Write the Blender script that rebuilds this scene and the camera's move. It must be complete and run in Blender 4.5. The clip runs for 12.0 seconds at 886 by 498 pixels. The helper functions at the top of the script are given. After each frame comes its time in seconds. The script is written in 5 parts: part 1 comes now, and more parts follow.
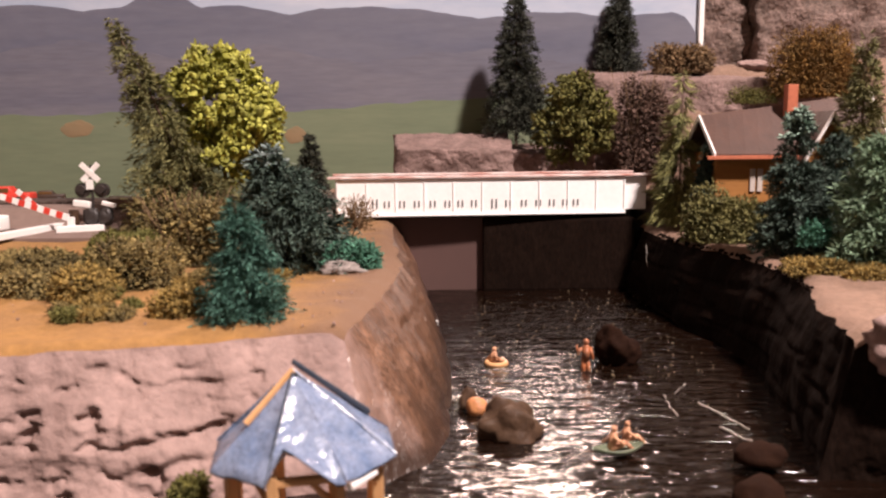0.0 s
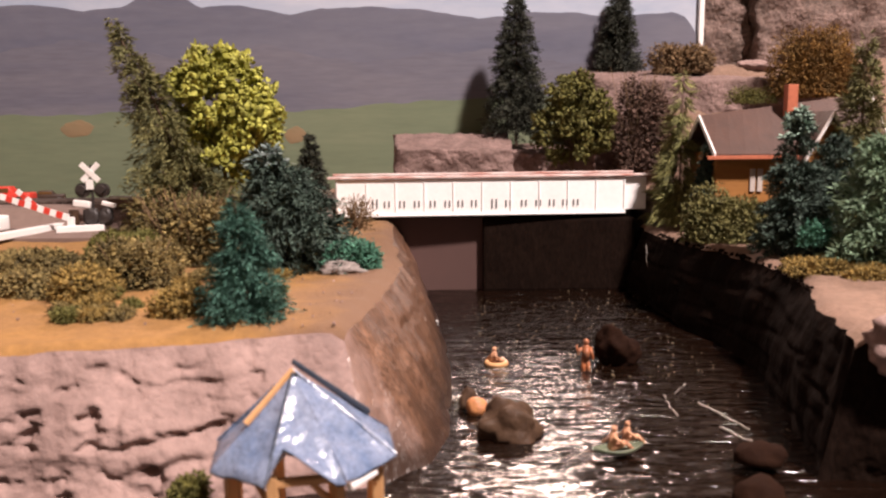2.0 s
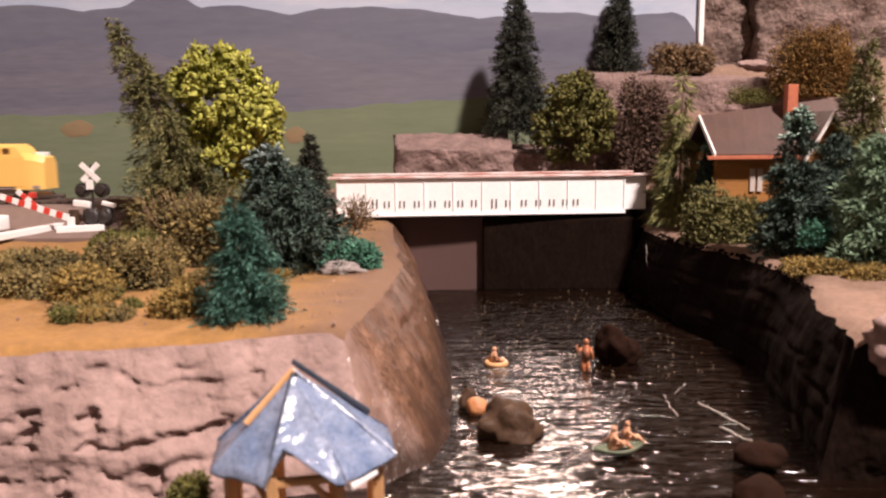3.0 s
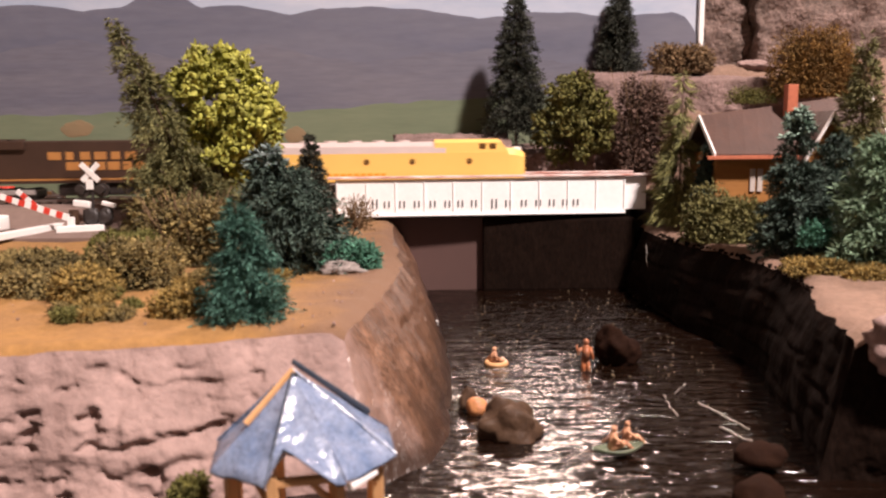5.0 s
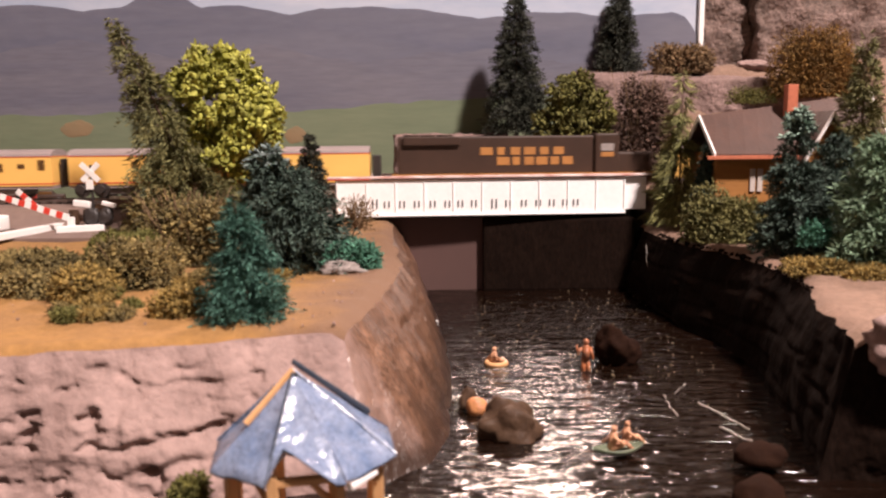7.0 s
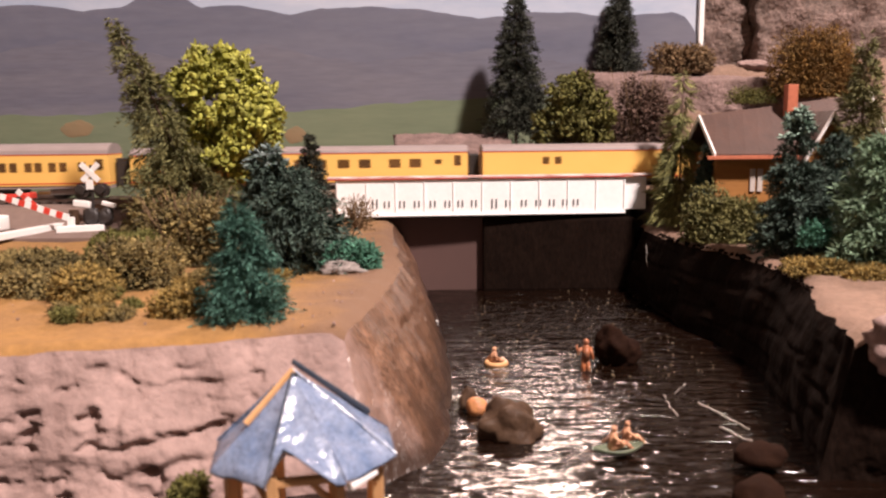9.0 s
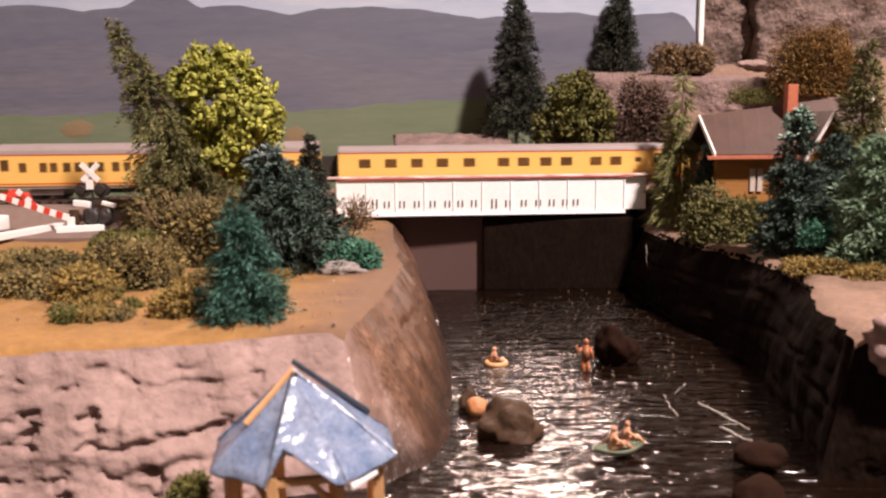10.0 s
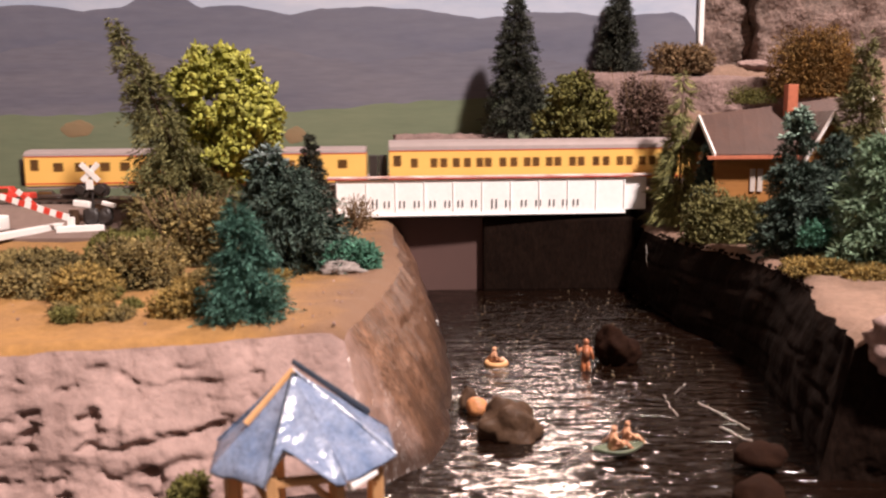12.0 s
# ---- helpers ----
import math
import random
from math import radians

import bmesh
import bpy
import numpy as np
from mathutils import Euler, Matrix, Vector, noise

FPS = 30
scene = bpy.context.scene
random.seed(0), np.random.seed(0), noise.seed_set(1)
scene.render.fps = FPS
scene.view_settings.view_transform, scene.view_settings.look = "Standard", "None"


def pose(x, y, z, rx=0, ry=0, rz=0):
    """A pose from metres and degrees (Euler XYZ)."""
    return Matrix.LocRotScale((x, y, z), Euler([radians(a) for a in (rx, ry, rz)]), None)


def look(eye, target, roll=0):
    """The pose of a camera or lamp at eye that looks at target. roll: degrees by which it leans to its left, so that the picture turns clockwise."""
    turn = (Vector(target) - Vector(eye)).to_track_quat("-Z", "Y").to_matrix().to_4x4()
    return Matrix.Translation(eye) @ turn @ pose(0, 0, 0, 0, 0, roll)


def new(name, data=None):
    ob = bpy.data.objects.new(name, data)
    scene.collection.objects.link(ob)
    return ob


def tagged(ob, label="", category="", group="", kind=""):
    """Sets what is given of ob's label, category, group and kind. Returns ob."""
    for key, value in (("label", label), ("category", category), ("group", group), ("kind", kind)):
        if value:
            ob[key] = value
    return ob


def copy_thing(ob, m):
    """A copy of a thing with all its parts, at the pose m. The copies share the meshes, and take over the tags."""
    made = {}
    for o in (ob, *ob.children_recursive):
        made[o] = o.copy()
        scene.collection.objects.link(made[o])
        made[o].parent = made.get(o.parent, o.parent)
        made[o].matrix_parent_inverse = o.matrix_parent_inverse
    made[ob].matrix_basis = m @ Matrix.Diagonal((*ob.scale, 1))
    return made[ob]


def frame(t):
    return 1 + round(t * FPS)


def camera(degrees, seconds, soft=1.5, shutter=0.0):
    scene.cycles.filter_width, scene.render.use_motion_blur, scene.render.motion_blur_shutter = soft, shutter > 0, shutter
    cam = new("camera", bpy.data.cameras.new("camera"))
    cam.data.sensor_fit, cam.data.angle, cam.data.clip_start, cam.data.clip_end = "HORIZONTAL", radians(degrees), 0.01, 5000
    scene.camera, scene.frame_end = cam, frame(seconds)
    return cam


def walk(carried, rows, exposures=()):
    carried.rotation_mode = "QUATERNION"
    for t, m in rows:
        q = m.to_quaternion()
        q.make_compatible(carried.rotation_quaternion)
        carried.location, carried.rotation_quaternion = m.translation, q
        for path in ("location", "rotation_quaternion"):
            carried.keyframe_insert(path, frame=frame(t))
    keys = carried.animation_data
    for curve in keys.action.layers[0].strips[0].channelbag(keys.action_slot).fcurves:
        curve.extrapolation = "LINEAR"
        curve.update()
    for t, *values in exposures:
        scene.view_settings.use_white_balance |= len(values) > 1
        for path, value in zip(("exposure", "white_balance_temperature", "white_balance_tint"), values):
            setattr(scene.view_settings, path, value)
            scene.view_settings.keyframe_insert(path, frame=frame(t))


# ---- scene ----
# A model railway layout on a table in a room, about 1:87; z = 0 is the river's surface.
cam = camera(60.0, 12.0, soft=2.3, shutter=0.4)
EYE = pose(0.0, 0.0, 0.139, 90 - 8.213, 0, 0) @ pose(0, 0, 0, 0, 0, -0.6)
walk(cam, [(0.0, EYE), (12.0, EYE)], exposures=[(0.0, 0.0), (12.0, 0.0)])

# ---- light ----
world = bpy.data.worlds.new("world")
scene.world = world
world.use_nodes = True
world.node_tree.nodes["Background"].inputs[0].default_value = (1.0, 0.86, 0.76, 1)
world.node_tree.nodes["Background"].inputs[1].default_value = 0.02


def area_lamp(name, eye, target, size, watts, colour):
    data = bpy.data.lights.new(name, "AREA")
    data.shape, data.size, data.energy, data.color = "DISK", size, watts, colour
    ob = new(name, data)
    ob.matrix_world = look(eye, target)
    return tagged(ob, "warm ceiling lamp over the layout", "lamp")


area_lamp("ceiling_lamp", (1.02, -0.62, 2.27), (0.05, 0.5, 0.05), 0.20, 186.0, (1.0, 0.835, 0.782))
area_lamp("ceiling_lamp", (0.25, 1.90, 1.06), (0.05, 0.4, 0.0), 0.28, 32.0, (1.0, 0.71, 0.60))
cam.data.dof.use_dof, cam.data.dof.focus_distance, cam.data.dof.aperture_fstop = True, 0.70, 20.0

# ---- materials ----
def mat(name, base, second=None, scale=200.0, rough=0.7, metal=0.0, bump=0.0, bscale=None, detail=6.0, spec=0.4, island=0.0, contrast=0.25, fine=0.0, stretch=(1, 1, 1), coat=0.0, glint_flecks=0.0, blend=()):
    """Two colours mixed by noise at real size, a finer grain on top, roughness and relief."""
    m = bpy.data.materials.new(name)
    m.use_nodes = True
    nt = m.node_tree
    n, l = nt.nodes, nt.links
    b = n["Principled BSDF"]
    b.inputs["Roughness"].default_value = rough
    b.inputs["Metallic"].default_value = metal
    b.inputs["Specular IOR Level"].default_value = spec
    b.inputs["Coat Weight"].default_value = coat
    b.inputs["Coat Roughness"].default_value = 0.12
    second = second or tuple(c * 0.75 for c in base)
    tc = n.new("ShaderNodeTexCoord")
    mp = n.new("ShaderNodeMapping")
    mp.inputs["Scale"].default_value = stretch
    l.new(tc.outputs["Object"], mp.inputs[0])
    no = n.new("ShaderNodeTexNoise")
    no.inputs["Scale"].default_value = scale
    no.inputs["Detail"].default_value = detail
    no.inputs["Roughness"].default_value = 0.65
    l.new(mp.outputs[0], no.inputs["Vector"])
    ra = n.new("ShaderNodeMapRange")
    ra.inputs["From Min"].default_value = 0.5 - contrast
    ra.inputs["From Max"].default_value = 0.5 + contrast
    l.new(no.outputs[0], ra.inputs[0])
    mx = n.new("ShaderNodeMix")
    mx.data_type = "RGBA"
    mx.inputs["A"].default_value = (*base, 1)
    mx.inputs["B"].default_value = (*second, 1)
    l.new(ra.outputs[0], mx.inputs["Factor"])
    out = mx.outputs["Result"]
    if island or fine:
        hs = n.new("ShaderNodeHueSaturation")
        l.new(out, hs.inputs["Color"])
        mr = n.new("ShaderNodeMapRange")
        if island:
            ge = n.new("ShaderNodeNewGeometry")
            l.new(ge.outputs["Random Per Island"], mr.inputs[0])
            k = island
        else:
            gn = n.new("ShaderNodeTexNoise")
            gn.inputs["Scale"].default_value = scale * 9
            gn.inputs["Detail"].default_value = 3
            l.new(mp.outputs[0], gn.inputs["Vector"])
            l.new(gn.outputs[0], mr.inputs[0])
            k = fine
            mr.inputs["From Min"].default_value, mr.inputs["From Max"].default_value = 0.3, 0.7
        mr.inputs["To Min"].default_value, mr.inputs["To Max"].default_value = 1 - k, 1 + k
        l.new(mr.outputs[0], hs.inputs["Value"])
        out = hs.outputs[0]
    # Pale spots mixed into the colour stand in for glints on varnish.
    if glint_flecks:
        fn = n.new("ShaderNodeTexNoise")
        fn.inputs["Scale"].default_value = 130
        fn.inputs["Detail"].default_value = 4
        l.new(tc.outputs["Object"], fn.inputs["Vector"])
        fr = n.new("ShaderNodeMapRange")
        fr.inputs["From Min"].default_value, fr.inputs["From Max"].default_value = glint_flecks, glint_flecks + 0.03
        l.new(fn.outputs[0], fr.inputs[0])
        fm = n.new("ShaderNodeMix")
        fm.data_type = "RGBA"
        fm.inputs["B"].default_value = (0.60, 0.50, 0.45, 1)
        l.new(fr.outputs[0], fm.inputs["Factor"])
        l.new(out, fm.inputs["A"])
        out = fm.outputs["Result"]
    for way, lo, hi, tint, ragged in blend:
        # another coat of colour that takes over along one direction, with a ragged border
        sx = n.new("ShaderNodeVectorMath")
        sx.operation = "DOT_PRODUCT"
        sx.inputs[1].default_value = way
        l.new(tc.outputs["Object"], sx.inputs[0])
        bn = n.new("ShaderNodeTexNoise")
        bn.inputs["Scale"].default_value, bn.inputs["Detail"].default_value = 55, 6
        l.new(mp.outputs[0], bn.inputs["Vector"])
        ad = n.new("ShaderNodeMath")
        ad.operation = "MULTIPLY_ADD"
        ad.inputs[1].default_value = ragged
        l.new(bn.outputs[0], ad.inputs[0])
        l.new(sx.outputs["Value"], ad.inputs[2])
        br = n.new("ShaderNodeMapRange")
        br.inputs["From Min"].default_value, br.inputs["From Max"].default_value = lo + ragged * 0.5, hi + ragged * 0.5
        l.new(ad.outputs[0], br.inputs[0])
        bm2 = n.new("ShaderNodeMix")
        bm2.data_type = "RGBA"
        bm2.inputs["B"].default_value = (*tint, 1)
        l.new(br.outputs[0], bm2.inputs["Factor"])
        l.new(out, bm2.inputs["A"])
        out = bm2.outputs["Result"]
    l.new(out, b.inputs["Base Color"])
    if bump:
        bn = n.new("ShaderNodeTexNoise")
        bn.inputs["Scale"].default_value = bscale or scale * 3
        bn.inputs["Detail"].default_value = 5
        l.new(mp.outputs[0], bn.inputs["Vector"])
        bu = n.new("ShaderNodeBump")
        bu.inputs["Strength"].default_value = 1.0
        bu.inputs["Distance"].default_value = bump
        l.new(bn.outputs[0], bu.inputs["Height"])
        l.new(bu.outputs[0], b.inputs["Normal"])
    return m


M_PLASTER = mat("pink_plaster_rock", (0.335, 0.228, 0.204), (0.205, 0.135, 0.120), 28, 0.8, bump=0.0012, bscale=260, fine=0.12, contrast=0.2)
# Much darker gorge plaster: the right wall's shade is put into its colour.
M_DKGORGE = mat("dark_plaster_with_shade", (0.0115, 0.0065, 0.0046), (0.007, 0.004, 0.003), 60, 0.85, spec=0.03, bump=0.0012, bscale=200, fine=0.3, stretch=(1, 1, 0.45))
M_GORGE = mat("brown_painted_plaster", (0.180, 0.096, 0.060), (0.085, 0.044, 0.028), 60, 0.30, glint_flecks=0.74, bump=0.0019, bscale=240, fine=0.45, stretch=(1, 1, 0.13), spec=0.6, contrast=0.17, coat=0.25,
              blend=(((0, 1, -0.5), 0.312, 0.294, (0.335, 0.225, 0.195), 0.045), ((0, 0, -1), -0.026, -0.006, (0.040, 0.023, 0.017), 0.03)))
M_SOIL = mat("ochre_soil", (0.290, 0.150, 0.040), (0.205, 0.110, 0.046), 22, 0.9, bump=0.0006, bscale=500, fine=0.12, blend=(((1, 0, 0), -0.085, -0.045, (0.145, 0.080, 0.046), 0.06),))
M_EARTH = mat("pinkish_brown_earth", (0.235, 0.148, 0.108), (0.140, 0.086, 0.060), 30, 0.9, bump=0.0008, bscale=400, fine=0.15)
M_CLIFF = mat("olive_mauve_cliff", (0.205, 0.138, 0.120), (0.070, 0.047, 0.035), 30, 0.85, bump=0.004, bscale=220, fine=0.35)
M_ROCK = mat("mauve_rock", (0.250, 0.165, 0.148), (0.115, 0.074, 0.063), 45, 0.85, bump=0.003, bscale=200, fine=0.25)
M_ASPHALT = mat("worn_brownish_asphalt", (0.215, 0.148, 0.124), (0.145, 0.100, 0.084), 60, 0.85, bump=0.0003, bscale=900)
M_BALLAST = mat("ballast", (0.25, 0.20, 0.18), (0.14, 0.11, 0.10), 500, 0.9, bump=0.0015, bscale=700, fine=0.3)
M_WHITE = mat("white_paint", (0.80, 0.78, 0.76), (0.72, 0.68, 0.66), 40, 0.5, bump=0.0001, bscale=300)
M_BRIDGE = mat("white_girder_paint", (0.88, 0.87, 0.87), (0.82, 0.80, 0.79), 30, 0.45, fine=0.03)
M_RUST = mat("red_brown_worn_edge", (0.45, 0.20, 0.15), (0.78, 0.66, 0.62), 120, 0.6)
M_WORN = mat("worn_white_flange", (0.82, 0.74, 0.72), (0.48, 0.22, 0.18), 90, 0.6, contrast=0.14, stretch=(0.4, 1, 2))
M_INK = mat("grey_lettering", (0.13, 0.125, 0.13))
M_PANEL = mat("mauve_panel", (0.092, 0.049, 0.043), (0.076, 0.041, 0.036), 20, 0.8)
M_RED = mat("red_paint", (0.62, 0.05, 0.03), (0.5, 0.04, 0.03), 80, 0.4)
M_BLACK = mat("black_paint", (0.02, 0.016, 0.015), (0.035, 0.028, 0.026), 80, 0.5)
M_YELLOW = mat("armour_yellow_paint", (0.80, 0.48, 0.135), (0.76, 0.45, 0.120), 25, 0.4)
M_YELLOWDK = mat("deep_yellow_paint", (0.72, 0.30, 0.03), (0.68, 0.28, 0.03), 25, 0.4)
M_ROOFGREY = mat("grey_roof_paint", (0.30, 0.24, 0.23), (0.25, 0.20, 0.19), 60, 0.5)
M_LOCOGREY = mat("light_grey_roof_paint", (0.52, 0.42, 0.40), (0.46, 0.37, 0.35), 60, 0.45)
M_SDDARK = mat("dark_brown_grey_loco_paint", (0.052, 0.028, 0.019), (0.036, 0.020, 0.014), 60, 0.45)
M_ORANGE = mat("orange_lettering", (0.42, 0.19, 0.05), (0.30, 0.13, 0.04), 120)
M_TRUCK = mat("silver_truck", (0.34, 0.30, 0.28), (0.22, 0.19, 0.18), 200, 0.5)
M_GLASS = mat("amber_dark_window", (0.055, 0.030, 0.014), (0.170, 0.080, 0.022), 45, 0.15, spec=0.6)
M_RAIL = mat("steel_rail", (0.35, 0.30, 0.28), None, 200, 0.35, metal=0.8)
M_TIE = mat("tie_wood", (0.07, 0.045, 0.035), None, 300, 0.8)
M_WOOD = mat("tan_wood", (0.60, 0.34, 0.16), (0.48, 0.26, 0.11), 150, 0.6, stretch=(1, 1, 0.2))
M_BLUEROOF = mat("blue_paper_roof", (0.105, 0.150, 0.255), (0.235, 0.275, 0.375), 85, 0.24, bump=0.0022, bscale=110, fine=0.2, spec=0.7, contrast=0.17)
M_DARKTRIM = mat("dark_blue_trim", (0.03, 0.04, 0.06))
M_HOUSEROOF = mat("brown_roof", (0.080, 0.036, 0.025), (0.046, 0.022, 0.016), 45, 0.6, bump=0.0004, bscale=300)
M_HOUSEWALL = mat("orange_wood_siding", (0.36, 0.165, 0.045), (0.26, 0.11, 0.03), 60, 0.6, stretch=(1, 1, 6))
M_BRICK = mat("red_brick", (0.50, 0.15, 0.08), (0.36, 0.11, 0.06), 250, 0.8)
M_BARK = mat("bark", (0.14, 0.09, 0.06), (0.08, 0.05, 0.035), 200, 0.9)
M_TWIG = mat("dry_twig", (0.24, 0.155, 0.085), (0.14, 0.088, 0.05), 200, 0.9)
M_FIGRED = mat("red_brown_figure", (0.50, 0.16, 0.06), (0.16, 0.07, 0.04), 130, 0.5, contrast=0.12)
M_TAN = mat("figure_skin", (0.62, 0.34, 0.20), (0.30, 0.13, 0.07), 160, 0.5, contrast=0.12)
# Red-brown stone with the river's shade put into its colour.
M_REDDARK = mat("shade_dark_red_brown_stone", (0.022, 0.010, 0.006), (0.012, 0.006, 0.0045), 90, 0.8, spec=0.03, bump=0.001, bscale=200)
M_OCHREROCK = mat("orange_brown_stone", (0.55, 0.24, 0.09), (0.30, 0.12, 0.06), 200, 0.5, bump=0.0004)
M_RESIN = mat("set_varnish", (0.30, 0.26, 0.23), (0.2, 0.17, 0.15), 200, 0.2, spec=0.7)
M_DEBRIS = mat("river_grit", (0.15, 0.11, 0.065), (0.05, 0.037, 0.02), 150, 0.35, island=0.9)
M_BOAT = mat("pale_green_boat", (0.15, 0.17, 0.11), (0.10, 0.12, 0.08), 100, 0.4)
M_BOULDER = mat("glossy_brown_boulder", (0.082, 0.048, 0.029), (0.038, 0.022, 0.015), 90, 0.55, spec=0.12, bump=0.0012, bscale=200)
M_ROOM = mat("dim_room_wall", (0.42, 0.365, 0.325), (0.38, 0.33, 0.295), 2, 0.9)
M_SKY = mat("painted_sky", (0.27, 0.325, 0.43), (0.46, 0.475, 0.53), 6, 0.85, stretch=(1, 1, 3))
M_MOUNT = mat("painted_mountain", (0.082, 0.087, 0.128), (0.142, 0.138, 0.169), 7, 0.85, stretch=(0.6, 1, 3), fine=0.05)
M_FOOT = mat("painted_foothill", (0.101, 0.101, 0.136), (0.148, 0.139, 0.163), 9, 0.85, stretch=(0.5, 1, 4), fine=0.08)
M_FIELD = mat("painted_field", (0.104, 0.133, 0.083), (0.158, 0.180, 0.113), 7, 0.85, stretch=(0.6, 1, 4), fine=0.05)
M_PATCH = mat("painted_orange_patch", (0.23, 0.15, 0.08), (0.18, 0.14, 0.08), 30, 0.85)


def leaf(name, a, b, island=0.45, rough=0.75):
    return mat(name, a, b, 60, rough, island=island, contrast=0.2, spec=0.25)


L_YELLOW = leaf("yellow_green_leaf", (0.37, 0.36, 0.075), (0.18, 0.19, 0.035), 0.5)
L_OLIVE = leaf("olive_leaf", (0.140, 0.128, 0.034), (0.070, 0.070, 0.020))
L_DARK = leaf("dark_green_needle", (0.044, 0.046, 0.032), (0.024, 0.027, 0.020))
L_PINE = leaf("olive_green_needle", (0.160, 0.149, 0.057), (0.088, 0.088, 0.036))
L_BLUE = leaf("blue_green_needle", (0.066, 0.100, 0.078), (0.028, 0.044, 0.035), 0.7)
L_TEAL = leaf("teal_needle", (0.062, 0.150, 0.112), (0.028, 0.070, 0.054), 0.6)
L_MINT = leaf("mint_foam", (0.085, 0.225, 0.150), (0.040, 0.115, 0.078), 0.5)
L_BROWN = leaf("brown_shrub", (0.19, 0.12, 0.06), (0.11, 0.07, 0.035))
L_PURPLE = leaf("purple_brown_shrub", (0.120, 0.072, 0.052), (0.062, 0.037, 0.029))
L_RUSTY = leaf("rusty_shrub", (0.203, 0.101, 0.023), (0.101, 0.062, 0.020))
L_TANGRASS = leaf("tan_green_shrub", (0.30, 0.20, 0.058), (0.11, 0.082, 0.025), 0.7)
L_SPIKY = leaf("bright_olive_needle", (0.270, 0.260, 0.100), (0.125, 0.130, 0.050), 0.7)
L_SAGE = leaf("sage_brown_shrub", (0.235, 0.175, 0.065), (0.070, 0.057, 0.024), 0.75)
L_HEDGE = leaf("hedge_green", (0.170, 0.155, 0.055), (0.090, 0.088, 0.032))
L_SPRUCE = leaf("spruce_green", (0.186, 0.275, 0.168), (0.110, 0.168, 0.110), 0.5)
L_PALEMINT = leaf("pale_mint_needle", (0.36, 0.48, 0.40), (0.20, 0.30, 0.24), 0.3)
L_FROST = leaf("frosted_needle", (0.24, 0.29, 0.28), (0.12, 0.16, 0.15), 0.4)
M_GREYSTONE = mat("grey_stone", (0.30, 0.26, 0.24), (0.16, 0.13, 0.12), 110, 0.8, bump=0.0008)
M_PALE = mat("pale_stone", (0.55, 0.48, 0.44), (0.4, 0.34, 0.31), 80, 0.8, bump=0.0005)


def water_material():
    m = bpy.data.materials.new("varnished_water")
    m.use_nodes = True
    n, l = m.node_tree.nodes, m.node_tree.links
    b = n["Principled BSDF"]
    b.inputs["Base Color"].default_value = (0.0065, 0.0030, 0.0018, 1)
    b.inputs["Roughness"].default_value = 0.13
    b.inputs["Specular IOR Level"].default_value = 0.5
    tc = n.new("ShaderNodeTexCoord")
    mp = n.new("ShaderNodeMapping")
    mp.inputs["Scale"].default_value = (0.24, 1.10, 1)
    l.new(tc.outputs["Object"], mp.inputs[0])
    no = n.new("ShaderNodeTexNoise")
    no.inputs["Scale"].default_value = 165
    no.inputs["Detail"].default_value = 2.6
    no.inputs["Distortion"].default_value = 0.7
    l.new(mp.outputs[0], no.inputs["Vector"])
    bu = n.new("ShaderNodeBump")
    bu.inputs["Strength"].default_value = 1.0
    bu.inputs["Distance"].default_value = 0.0036
    l.new(no.outputs[0], bu.inputs["Height"])
    l.new(bu.outputs[0], b.inputs["Normal"])
    return m


M_WATER = water_material()


# ---- builders ----
def empty(name, m, label, category, group="", kind=""):
    ob = new(name)
    ob.empty_display_size = 0.01
    ob.matrix_world = m
    return tagged(ob, label, category, group, kind)


def link_mesh(name, me, material, parent=None, label=""):
    if material is not None:
        me.materials.append(material)
    ob = new(name, me)
    ob.parent = parent
    if label:
        tagged(ob, label)
    return ob


def part(name, bm, material, parent=None, label="", smooth=False):
    me = bpy.data.meshes.new(name)
    bmesh.ops.recalc_face_normals(bm, faces=bm.faces)
    if smooth:
        for f in bm.faces:
            f.smooth = True
    bm.to_mesh(me)
    bm.free()
    return link_mesh(name, me, material, parent, label)


def raw(name, verts, faces, material, parent=None, label="", smooth=False):
    me = bpy.data.meshes.new(name)
    me.from_pydata(verts, [], faces)
    if smooth:
        me.polygons.foreach_set("use_smooth", [True] * len(me.polygons))
    me.update()
    return link_mesh(name, me, material, parent, label)


def box(bm, c, s, m=None, bevel=0.0):
    r = bmesh.ops.create_cube(bm, size=1)
    vs = r["verts"]
    bmesh.ops.scale(bm, verts=vs, vec=s)
    if bevel:
        es = list({e for v in vs for e in v.link_edges})
        q = bmesh.ops.bevel(bm, geom=es, offset=bevel, segments=2, affect="EDGES", profile=0.6)
        vs = list({v for f in q["faces"] for v in f.verts} | {v for v in vs if v.is_valid})
    if m is not None:
        bmesh.ops.transform(bm, matrix=m, verts=vs)
    bmesh.ops.translate(bm, verts=vs, vec=c)
    return bm


def boxed(c, s, bevel=0.0, m=None):
    return box(bmesh.new(), c, s, m, bevel)


def cyl(bm, a, b, r1, r2=None, seg=12):
    a, b = Vector(a), Vector(b)
    r2 = r1 if r2 is None else r2
    q = (b - a).to_track_quat("Z", "Y").to_matrix().to_4x4()
    bmesh.ops.create_cone(bm, cap_ends=True, segments=seg, radius1=r1, radius2=r2, depth=(b - a).length,
                          matrix=Matrix.Translation((a + b) / 2) @ q)
    return bm


